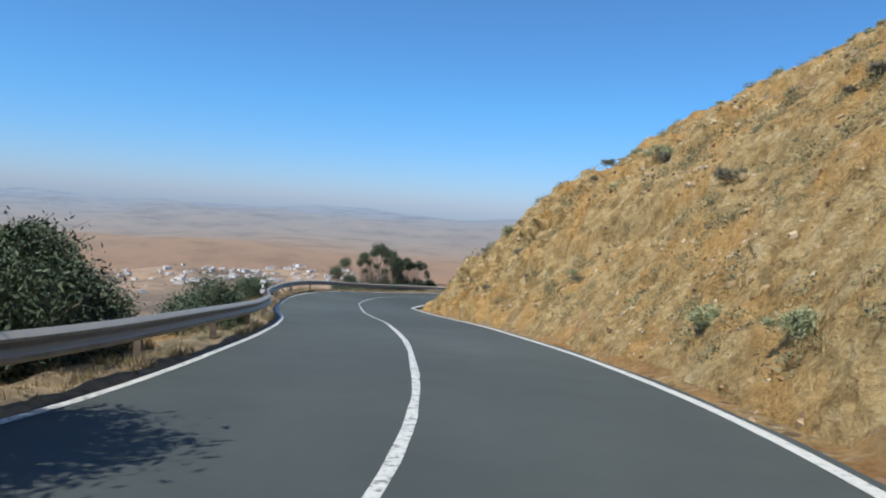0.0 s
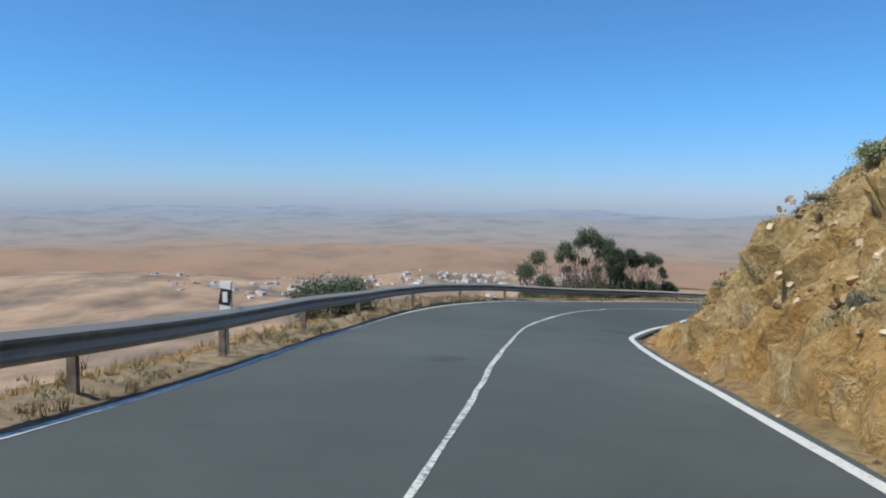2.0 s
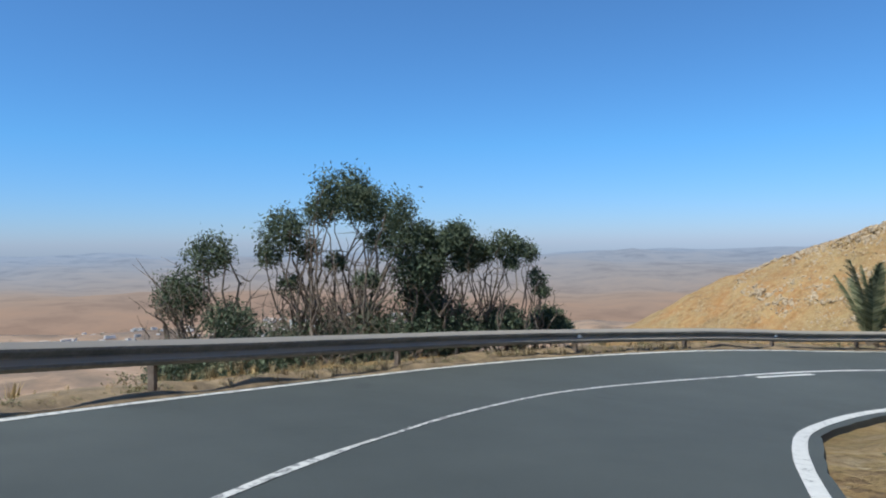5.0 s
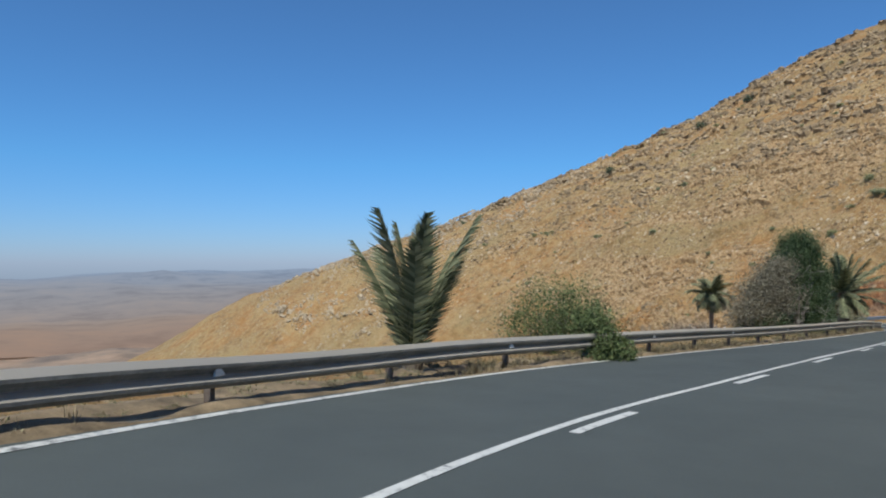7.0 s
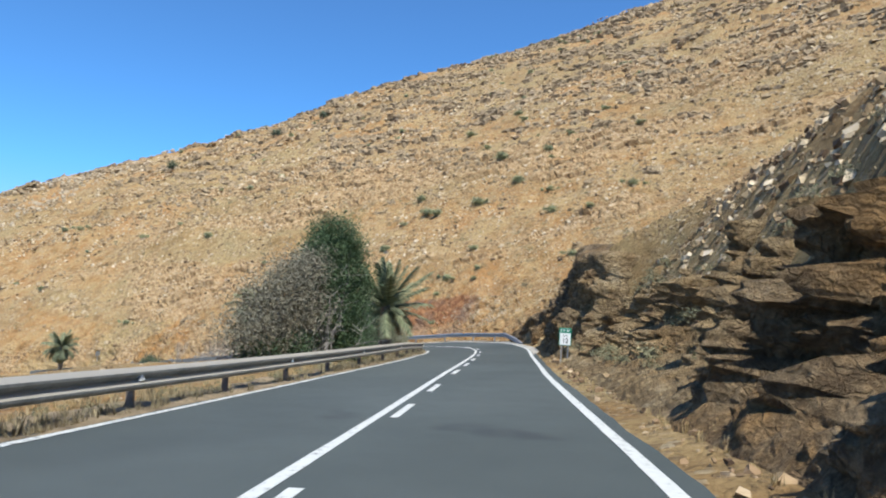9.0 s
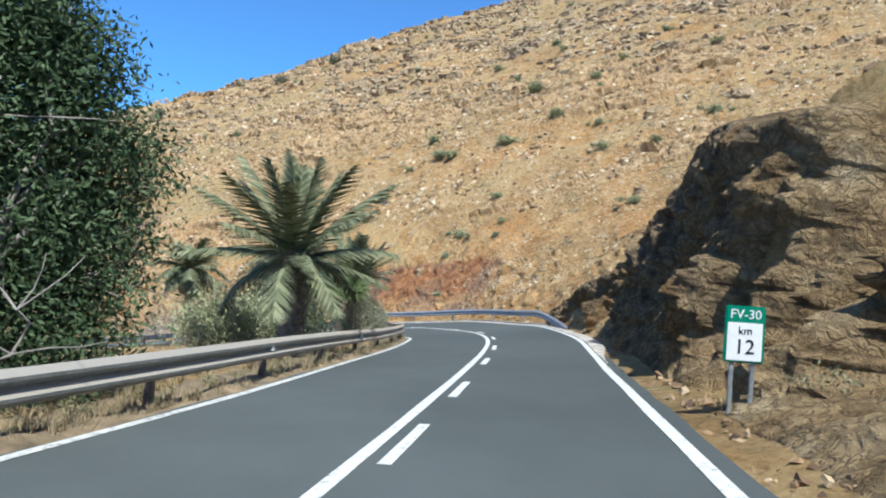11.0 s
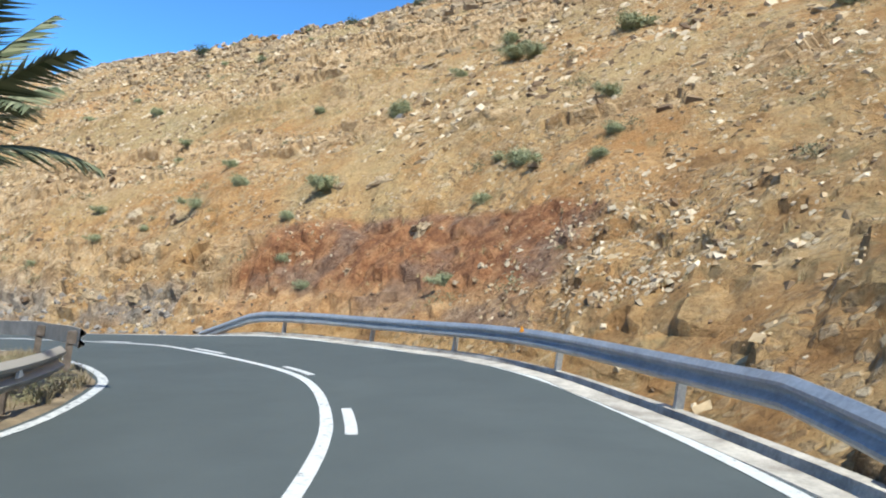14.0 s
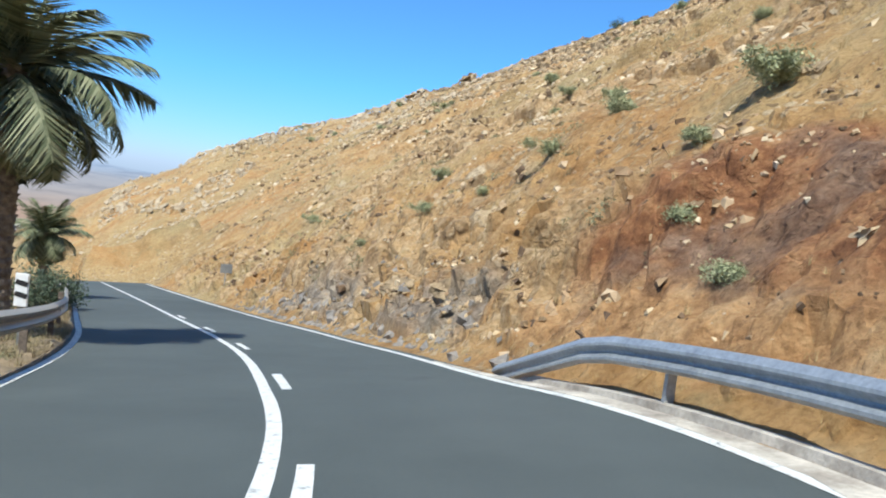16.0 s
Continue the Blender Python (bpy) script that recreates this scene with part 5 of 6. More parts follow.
def tuft(seed):
    rnd = random.Random(seed)
    co, fa = [], []
    for k in range(16):
        a, lean, h = rnd.uniform(0, 6.3), rnd.uniform(0.15, 0.7), rnd.uniform(0.6, 1.1)
        bx, by = rnd.gauss(0, 0.16), rnd.gauss(0, 0.16)
        dx, dy = math.cos(a), math.sin(a)
        co += [(bx - dy * 0.045, by + dx * 0.045, -0.1), (bx + dy * 0.045, by - dx * 0.045, -0.1), (bx + dx * lean * h, by + dy * lean * h, h)]
        fa.append((3 * k, 3 * k + 1, 3 * k + 2))
    return np.array(co), np.array(fa)


TUFTS = [tuft(k) for k in range(6)]


def cushion(seed):
    """A low round cushion of small leaves."""
    rnd = np.random.default_rng(seed)
    k = 110
    d = rnd.normal(size=(k, 3))
    d /= np.linalg.norm(d, axis=1)[:, None]
    d[:, 2] = np.abs(d[:, 2]) * 0.75
    at = d * rnd.uniform(0.45, 1.0, (k, 1)) * (1 + 0.25 * rnd.normal(size=(k, 1)))
    u, w = rnd.normal(size=(2, k, 3))
    u /= np.linalg.norm(u, axis=1)[:, None]
    w /= np.linalg.norm(w, axis=1)[:, None]
    co = np.stack([at - u * 0.11, at + w * 0.055, at + u * 0.11, at - w * 0.055], 1).reshape(-1, 3)
    return co, np.arange(4 * k).reshape(-1, 4)


CUSHIONS = [cushion(k) for k in range(6)]
s_w = rng.uniform(-8, 168, 11000)
s_w = s_w[fractal(s_w, s_w * 0, 2.5, 3, 411) + rng.uniform(-0.3, 0.3, len(s_w)) > 0.0]
P = on_road(s_w, -np.interp(s_w, S, RWL) - 0.20 - rng.exponential(0.45, len(s_w)), 0.03)
scatter("dry_grass", "grey-brown dead grass on the dusty verge", "grass", P[:, 0], P[:, 1], 0.05 + 0.17 * rng.uniform(0, 1, len(P)) ** 2, TUFTS, DRY_GRASS, 0.0, 0.1, 17, lift=0.10)
s_w = rng.uniform(-6, 168, 1300)
P = on_road(s_w, -np.interp(s_w, S, RWL) - 0.45 - rng.exponential(0.3, len(s_w)), 0.03)
scatter("scrub", "dull weeds on the verge under the guard rail", "scrub", P[:, 0], P[:, 1], 0.06 + 0.14 * rng.uniform(0, 1, len(P)) ** 2, CUSHIONS, SCRUB, 0.15, 0.2, 18, lift=0.10)
s_t = rng.uniform(-10, 170, 4200)
lat_t = -np.interp(s_t, S, RWL) - 0.75 - rng.exponential(1.1, len(s_t))
s_u = rng.uniform(-10, 170, 2200)
lat_u = np.interp(s_u, S, RWR) + 0.85 + rng.exponential(0.8, len(s_u))
P = on_road(np.r_[s_t, s_u], np.r_[lat_t, lat_u])
scatter("dry_grass", "straw-coloured dry grass along the road's edge", "grass", P[:, 0], P[:, 1], 0.06 + 0.13 * rng.uniform(0, 1, len(P)) ** 2, TUFTS, STRAW, 0.0, 0.1, 11)
xs, ys = sown(5000, 66, 118, 60, 135, 6.0, 15, 0.2)
scatter("dry_grass", "straw-coloured dry grass on the hillside", "grass", xs, ys, 0.10 + 0.18 * rng.uniform(0, 1, len(xs)) ** 2, TUFTS, STRAW, 0.0, 0.1, 12)
xs, ys = sown(3500, -2, 26, -12, 62, 4.0, 16, 0.2)
scatter("dry_grass", "straw-coloured dry grass on the spur", "grass", xs, ys, 0.07 + 0.12 * rng.uniform(0, 1, len(xs)) ** 2, TUFTS, STRAW, 0.0, 0.1, 13)


def boulder_mesh(seed, mat):
    """One cracked angular block."""
    bm = bmesh.new()
    co, fa = HULLS[seed % len(HULLS)]
    vs = [bm.verts.new((c[0], c[1], c[2] * 0.95)) for c in co]
    for f in fa:
        bm.faces.new([vs[i] for i in f])
    bmesh.ops.subdivide_edges(bm, edges=bm.edges[:], cuts=6, use_grid_fill=True)
    o = Vector((seed * 3.7, seed * 1.9, 0))
    bm.normal_update()
    for v in bm.verts:
        d, _ = noise.voronoi(v.co * 1.8 + o)
        v.co += v.co.normalized() * (0.42 * (d[1] - d[0]) - 0.2 + 0.20 * noise.noise(v.co * 2.5 + o) + 0.10 * noise.noise(v.co * 7 + o))
    me = bpy.data.meshes.new("boulder")
    bm.to_mesh(me)
    bm.free()
    me.polygons.foreach_set("use_smooth", [False] * len(me.polygons))
    me.materials.append(mat)
    return me


BOULDERS = [boulder_mesh(k, OUTCROP) for k in range(6)]
PALE_BOULDERS = [boulder_mesh(k, TAN_STONE) for k in range(6)]


def boulder(x, y, r, k, label, meshes=BOULDERS):
    o = new("boulder", meshes[k % 6])
    x, y, r = float(x), float(y), float(r)
    z = float(surface(np.array([x]), np.array([y]))[0])
    o.matrix_basis = Matrix.Translation((x, y, z - 0.22 * r)) @ pose(0, 0, 0, float(rng.uniform(-15, 15)), -32, float(rng.uniform(-25, 25))) @ Matrix.Diagonal((r, r * 1.5, r, 1))
    tagged(o, label, "rock", group="outcrops on the slopes")


# the larger rocks that stand out on the hillside
for k, (x, y, r) in enumerate([(81.2, 100.0, 0.64), (74.9, 100.1, 0.33), (74.5, 98.5, 0.24), (72.9, 84.0, 0.42), (83.8, 78.1, 0.95), (79.5, 76.3, 0.95), (92.9, 104.8, 1.4), (94.4, 104.0, 1.1), (100.3, 86.0, 1.25), (90.3, 71.0, 1.6), (90.4, 77.3, 1.5), (117.6, 117.3, 1.6), (83.1, 77.9, 0.7), (162.0, 91.3, 3.0), (104.4, 60.4, 2.4), (94.1, 63.4, 1.3), (74.7, 117.9, 1.3), (94.5, 103.9, 1.3)]):
    boulder(x, y, r * 0.72, k, "large weathered brown rock on the hillside")
for k, (x, y, r) in enumerate([(74.45, 92.4, 0.36), (78.0, 94.5, 0.6), (77.2, 95.2, 0.35), (76.9, 124.9, 1.0), (79.8, 127.0, 0.9), (78.9, 93.2, 0.5)]):
    boulder(x, y, r, k, "pale tan slab of rock in the slope", PALE_BOULDERS)
for k, (x, y, r) in enumerate([(76.1, 91.1, 0.5), (77.9, 96.7, 0.36), (73.4, 102.1, 0.42), (72.4, 113.2, 0.55), (72.9, 104.5, 0.4)]):
    boulder(x, y, r, k + 2, "dark rock overhanging the earth bank")
xs, ys = sown(170, 80, 170, 62, 180, 16.0, 71, 2.5)
for k, (x, y) in enumerate(zip(xs, ys)):
    boulder(x, y, rng.uniform(0.3, 0.9) * (1.0 if x > 88 else 0.4), k, "weathered brown rock outcrop on the hillside")
xs, ys = sown(26, 3, 26, -6, 56, 7.0, 72, 1.0)
for k, (x, y) in enumerate(zip(xs, ys)):
    boulder(x, y, rng.uniform(0.12, 0.28), k, "small rock outcrop on the spur above the road")

xs, ys = sown(4600, -2, 24, -8, 60, 3.5, 17, 0.3)
scatter("scrub", "dull grey-green low scrub on the spur", "scrub", xs, ys, 0.10 + 0.30 * rng.uniform(0, 1, len(xs)) ** 2.5, CUSHIONS, SCRUB, 0.15, 0.2, 14, 0.8)
s_w = rng.uniform(86, 103, 90)
P = on_road(s_w, np.interp(s_w, S, RWR) + 1.0 + rng.uniform(0, 3.2, len(s_w)))
scatter("scrub", "grey-green weeds on the rubble above the road", "scrub", P[:, 0], P[:, 1], 0.12 + 0.25 * rng.uniform(0, 1, len(P)) ** 2, CUSHIONS, SCRUB, 0.6, 0.2, 20, lift=0.45)
xs, ys = sown(3600, 72, 170, 58, 200, 7.0, 18, 1.0)
scatter("scrub", "dull grey-green low scrub on the hillside", "scrub", xs, ys, 0.10 + 0.34 * rng.uniform(0, 1, len(xs)) ** 2, CUSHIONS, SCRUB, 0.1, 0.2, 15, 0.8)


# ---- plants ----
def leaf_cloud(clumps, count, size, seed, squash=0.8, shell=0.55, slim=0.35):
    """Small leaves in clumps of (centre, radius), as vertices and faces."""
    rnd = np.random.default_rng(seed)
    weight = np.array([r**2 for _, r in clumps])
    per = np.maximum((count * weight / weight.sum()).astype(int), 8)
    V, F = [], []
    n = 0
    for (c, r), k in zip(clumps, per):
        # twig ends: sub-clumps inside each clump leave gaps and an uneven outline
        m = max(5, int(k / 26))
        d = rnd.normal(size=(m, 3))
        d /= np.linalg.norm(d, axis=1)[:, None]
        hubs = np.array(c) + d * (shell + (1 - shell) * rnd.uniform(0, 1, (m, 1))) * r * (1, 1, squash)
        at = hubs[rnd.integers(0, m, k)] + rnd.normal(size=(k, 3)) * r * 0.22
        u = rnd.normal(size=(k, 3))
        u /= np.linalg.norm(u, axis=1)[:, None]
        w = np.cross(u, rnd.normal(size=(k, 3)))
        w /= np.linalg.norm(w, axis=1)[:, None]
        L = size * rnd.uniform(0.6, 1.4, (k, 1))
        quad = np.stack([at - u * L, at + w * L * slim, at + u * L, at - w * L * slim], 1).reshape(-1, 3)
        V.append(quad)
        F.append(np.arange(k * 4).reshape(-1, 4) + n)
        n += k * 4
    V, F = np.concatenate(V), np.concatenate(F)
    return V, F


def quads_mesh(name, V, F, mat):
    me = bpy.data.meshes.new(name)
    me.vertices.add(len(V))
    me.vertices.foreach_set("co", np.asarray(V, np.float32).ravel())
    me.loops.add(F.size)
    me.loops.foreach_set("vertex_index", F.astype(np.int32).ravel())
    me.polygons.add(len(F))
    me.polygons.foreach_set("loop_start", np.arange(0, F.size, 4, dtype=np.int32))
    me.materials.append(mat)
    me.update(calc_edges=True)
    return me


def limb(rnd, a, b, r0, r1, bend, V, F, n=7, sides=6):
    """A crooked limb from a to b."""
    path, radii = [], []
    side = Vector((rnd.gauss(0, 1), rnd.gauss(0, 1), rnd.gauss(0, 0.4)))
    for k in range(n + 1):
        u = k / n
        p = a.lerp(b, u) + side * bend * math.sin(math.pi * u) + Vector((rnd.gauss(0, 1), rnd.gauss(0, 1), rnd.gauss(0, 1))) * bend * 0.25 * (0 < k < n)
        path.append(p)
        radii.append(r0 + (r1 - r0) * u)
    tube(V, F, path, radii, sides)
    return path


def tree(base, clumps, stems, count, leaf, bark, label, category="tree", radius=0.09, seed=1, size=0.07, bare=0, name="tree", grey=None):
    """A tree with crooked stems that reach the clumps of its crown. Clumps are given from the base."""
    rnd = random.Random(seed)
    ob = new(name)
    ob.location = base
    tagged(ob, label, category)
    V, F = [], []
    starts = [Vector((rnd.gauss(0, 0.18), rnd.gauss(0, 0.18), -0.3)) for _ in range(stems)]
    for k, (c, r) in enumerate(clumps):
        c = Vector(c)
        a = starts[k % stems]
        rise, reach = rnd.uniform(0.25, 0.5), rnd.uniform(0.5, 0.9)
        fork = Vector((a.x + (c.x - a.x) * reach + rnd.gauss(0, 0.09) * c.z, a.y + (c.y - a.y) * reach + rnd.gauss(0, 0.09) * c.z, a.z + (c.z - a.z) * rise))
        limb(rnd, a, fork, radius, radius * 0.65, 0.30, V, F, 9)
        for _ in range(4):
            tip = c + Vector((rnd.gauss(0, 1), rnd.gauss(0, 1), rnd.gauss(0, 0.7))) * r * 0.6
            path = limb(rnd, fork, tip, radius * 0.5, radius * 0.12, 0.24, V, F, 6, 5)
            for _ in range(3):
                q = path[rnd.randint(3, 5)]
                limb(rnd, q, q + Vector((rnd.gauss(0, 1), rnd.gauss(0, 1), rnd.gauss(0.4, 0.7))) * r * 0.55, radius * 0.2, radius * 0.05, 0.06, V, F, 4, 4)
    for _ in range(bare):
        a = Vector((rnd.gauss(0, 0.35), rnd.gauss(0, 0.35), 0.1))
        b = a + Vector((max(-1.5, min(1.5, rnd.gauss(0, 0.8))), max(-1.5, min(1.5, rnd.gauss(0, 0.8))), rnd.uniform(0.8, 2.7)))
        path = limb(rnd, a, b, radius * 0.35, radius * 0.08, 0.25, V, F, 6, 4)
        for _ in range(6):
            q = path[rnd.randint(2, 6)]
            limb(rnd, q, q + Vector((rnd.gauss(0, 0.4), rnd.gauss(0, 0.4), rnd.uniform(0.1, 0.6))), radius * 0.14, radius * 0.04, 0.05, V, F, 3, 3)
    part("trunk", mesh_of("trunk", V, F, bark, True), bark, ob)
    LV, LF = leaf_cloud(clumps, count, size, seed)
    part("crown", quads_mesh("crown", LV, LF, leaf), leaf, ob)
    if grey:
        LV, LF = leaf_cloud(grey, count // 3, size, seed + 50, shell=0.2)
        part("dry_crown", quads_mesh("dry_crown", LV, LF, GREY_LEAF), GREY_LEAF, ob, "grey leafless twigs")
    return ob


def at_ground(x, y, sink=0.05):
    return (x, y, float(surface(np.array([x]), np.array([y]))[0]) - sink)


# the clump of trees outside the first bend
tree(at_ground(-8.4, 59.6), [((0.1, 0.0, 3.3), 0.5), ((-0.7, 0.3, 2.4), 0.6), ((0.6, -0.2, 1.9), 0.5)], 2, 9000, TREE_LEAF, BARK, "slender leaning tree with a thin grey-green crown beyond the guard rail", size=0.042, seed=3, bare=30)
tree(at_ground(-5.33, 59.8, 0.3), [((-1.45, 0.0, 3.4), 0.52), ((-1.0, 0.2, 3.0), 0.33), ((-1.75, 0.0, 2.85), 0.3), ((-0.1, 0.1, 4.25), 0.6), ((0.35, 0.0, 3.95), 0.48), ((-0.55, 0.1, 3.8), 0.42), ((0.95, 0.1, 3.75), 0.55), ((1.2, 0.0, 3.15), 0.48), ((1.4, 0.1, 2.5), 0.5), ((0.6, 0.1, 3.2), 0.28), ((-0.3, 0.2, 2.7), 0.26), ((-1.3, 0.0, 2.2), 0.26), ((0.45, 0.0, 2.3), 0.28)], 4, 23000, TREE_LEAF, BARK, "tall many-stemmed tree with bare crooked limbs and dark crowns", size=0.042, seed=4, bare=60, radius=0.065)
tree(at_ground(-3.67, 60.17), [((-0.05, 0.0, 2.75), 0.34), ((0.05, 0.0, 2.1), 0.42), ((-0.1, 0.1, 1.4), 0.46), ((0.1, 0, 0.6), 0.55)], 2, 15000, TREE_LEAF, BARK, "dense dark evergreen tree leafy down to the ground", size=0.042, seed=5)
tree(at_ground(-3.0, 60.2), [((0.0, 0.0, 2.6), 0.36), ((0.22, 0.1, 2.35), 0.3), ((-0.24, 0.1, 2.42), 0.26), ((0.15, 0.1, 2.05), 0.24)], 2, 9000, TREE_LEAF, BARK, "slender tree with a rounded dark crown on bare stems", radius=0.042, seed=6, size=0.038)
tree(at_ground(-1.95, 60.7), [((-0.40, 0.0, 2.36), 0.32), ((0.05, 0.0, 2.5), 0.36), ((0.46, 0.1, 2.34), 0.30), ((-0.72, 0.0, 2.12), 0.20), ((0.12, 0.0, 2.1), 0.20), ((0.74, 0.2, 1.75), 0.22), ((0.86, 0.2, 1.48), 0.20)], 1, 8000, TREE_LEAF, BARK, "slender tree with an open spreading crown on thin stems", radius=0.042, seed=7, size=0.036)
for x, y, r, k in ((-8.6, 58.8, 0.7, 8), (-6.1, 60.0, 0.9, 5), (-3.2, 60.6, 0.7, 6), (-0.9, 61.9, 0.42, 7), (-7.2, 59.3, 0.8, 1), (-4.8, 59.8, 0.8, 2), (-2.0, 61.0, 0.5, 3)):
    tree(at_ground(x, y), [((0, 0, 0.7), r), ((r * 0.7, 0.1, 0.5), r * 0.7)], 2, 8000, TREE_LEAF, BARK, "low green bush behind the guard rail", "bush", 0.03, 20 + k, 0.042, name="bush")
# bushes along the barrier of the first stretch
tree(at_ground(-5.6, 9.4), [((0, 0, 1.1), 0.8), ((-0.3, 0.8, 1.25), 0.65), ((0.25, 1.2, 0.75), 0.6), ((0.2, -1.2, 1.1), 0.85), ((-0.2, 0.4, 0.5), 0.8), ((0.4, -0.7, 0.35), 0.6), ((0.4, 0.5, 0.35), 0.6), ((0.35, 1.35, 0.35), 0.5), ((-0.2, -0.6, 1.6), 0.5), ((-0.1, 0.5, 1.75), 0.36), ((0.1, -0.2, 1.85), 0.28)], 5, 72000, TREE_LEAF, PALE_BARK, "large green bush with pale stems behind the guard rail", "bush", 0.045, 31, 0.04, name="bush")
tree(at_ground(-6.6, 8.6), [((0, 0, 1.3), 0.9), ((0, -1.4, 1.6), 0.9), ((-0.3, 0.3, 2.6), 0.7), ((-0.3, -1.6, 2.9), 0.9), ((-0.2, -3.2, 2.6), 1.1), ((0.1, 0.2, 0.5), 0.9), ((0, -3, 1.2), 1.1)], 3, 50000, TREE_LEAF, PALE_BARK, "green bush crowding the guard rail", "bush", 0.045, 32, 0.042, name="bush")
tree(at_ground(-5.6, 16.9), [((0, 0, 0.85), 0.55), ((0.25, 0.7, 0.45), 0.45), ((-0.2, -0.7, 0.6), 0.5), ((0.35, 0.2, 0.3), 0.5), ((0.3, -0.8, 0.3), 0.5), ((-0.1, -1.5, 0.5), 0.5)], 3, 24000, TREE_LEAF, BARK, "rounded green bush behind the guard rail", "bush", 0.03, 33, 0.036, name="bush")
tree(at_ground(-10.4, 36.8), [((0, 0, 0.6), 0.7), ((0.6, 1.2, 0.5), 0.65), ((-0.2, 2.2, 0.5), 0.6)], 3, 13000, TREE_LEAF, BARK, "low green bush on the slope below the rail", "bush", 0.03, 34, 0.045, name="bush")
tree(at_ground(-15.4, 80.4), [((0, 0, 1.2), 1.2), ((1.2, 0, 1.0), 0.9)], 3, 1200, GREY_LEAF, BARK, "grey-brown bush below the bend", "bush", 0.04, 35, 0.07, name="bush")
tree(at_ground(-6.3, 3.2), [((0.6, 0.3, 4.2), 1.0), ((1.4, 0.6, 4.0), 0.9), ((-0.4, -0.6, 4.0), 1.0), ((0.7, -1.0, 4.5), 1.0), ((1.7, -0.2, 4.5), 0.8)], 3, 15000, TREE_LEAF, PALE_BARK, "taller tree leaning over the guard rail", seed=38, radius=0.08, size=0.075)
# beside the straight
tree(at_ground(15.5, 70.5), [((0, 0, 1.15), 1.0), ((0.9, 0.2, 0.8), 0.8), ((-0.9, 0.0, 0.7), 0.75), ((0.2, 0.0, 0.3), 0.9), ((0.5, -0.4, 1.3), 0.6)], 3, 13000, BUSH_LEAF, BARK, "bright green bush growing through the guard rail", "bush", 0.03, 36, 0.036, name="bush")
tree(at_ground(14.95, 68.75), [((0, -0.1, 0.95), 0.5), ((0.05, -0.45, 0.6), 0.5), ((0.1, -0.75, 0.25), 0.42), ((-0.35, -0.5, 0.3), 0.36), ((0.5, -0.5, 0.3), 0.36)], 2, 7000, BUSH_LEAF, BARK, "leafy shoots in front of the guard rail", "bush", 0.02, 37, 0.045, name="bush")
tree(at_ground(35.8, 76.3), [((1.5, 0.2, 4.6), 0.85), ((2.2, 0.3, 4.2), 0.8), ((0.9, 0.2, 4.0), 0.75), ((1.7, 0.4, 3.5), 1.2), ((2.7, 0.3, 3.0), 0.95), ((0.8, 0.3, 3.0), 0.9), ((2.4, 0.3, 1.9), 1.1), ((1.3, 0.2, 2.1), 1.1), ((1.8, 0.1, 0.9), 1.2), ((-1.2, 0.0, 0.7), 0.8), ((-2.5, 0.2, 0.6), 0.7)], 4, 90000, TAMARISK_LEAF, PALE_BARK, "dense green tamarisk tree with pale stems by the road", seed=41, radius=0.10, size=0.046, grey=[((-0.3, 0.0, 3.3), 0.9), ((-1.2, 0.0, 3.0), 1.0), ((-2.2, 0.1, 2.3), 1.1), ((-0.8, 0.0, 2.0), 1.1), ((-3.1, 0.1, 1.4), 1.0), ((-2.0, 0.1, 1.2), 1.0)], bare=16)
tree(at_ground(50.4, 82.5), [((0, 0, 2.9), 1.0), ((0.8, 0.2, 2.2), 1.0), ((-0.8, 0.1, 2.2), 0.9), ((0.2, 0.1, 1.1), 1.3), ((1.0, 0.1, 0.8), 0.9), ((-0.9, 0.0, 0.9), 1.0)], 3, 40000, TREE_LEAF, BARK, "tall rounded green bush among the palms", "bush", 0.05, 42, 0.045, name="bush")
tree(at_ground(46.6, 81.4), [((0, 0, 1.0), 0.9), ((0.9, 0.2, 0.8), 0.8), ((-0.9, 0.1, 0.9), 0.8), ((0.1, 0.1, 0.4), 0.9)], 3, 12000, SHRUB_LEAF, BARK, "dusty grey-green bush beside the large palm", "bush", 0.03, 44, 0.05, name="bush", bare=8)
tree(at_ground(63.5, 111.5), [((0, 0, 0.8), 0.8), ((0.4, 0.8, 0.6), 0.7), ((-0.5, -0.6, 0.7), 0.7)], 3, 7000, TREE_LEAF, BARK, "dark bush below the tall palm", "bush", 0.03, 45, 0.05, name="bush")
# dark bushes on the crest of the hill
for x, y, r, k in ((137.2, 155.5, 1.1, 1), (144.5, 148.5, 0.9, 2), (116.9, 164.2, 1.0, 3)):
    tree(at_ground(x, y), [((0, 0, 0.9), r), ((0.5, 0.7, 0.7), r * 0.7)], 2, 900, TREE_LEAF, BARK, "small dark bush on the crest of the hill", "bush", 0.05, 60 + k, 0.12, name="bush")
tree(at_ground(60.2, 86.1), [((0.0, 0.0, 0.7), 0.72), ((0.25, -0.15, 1.35), 0.55), ((-0.45, 0.1, 0.5), 0.6), ((-0.5, 0.1, 1.1), 0.5), ((0.3, -0.2, 0.35), 0.5)], 3, 15000, DUSTY_LEAF, BARK, "dusty dark bush round the foot of a palm", "bush", 0.03, 46, 0.045, name="bush", bare=6)
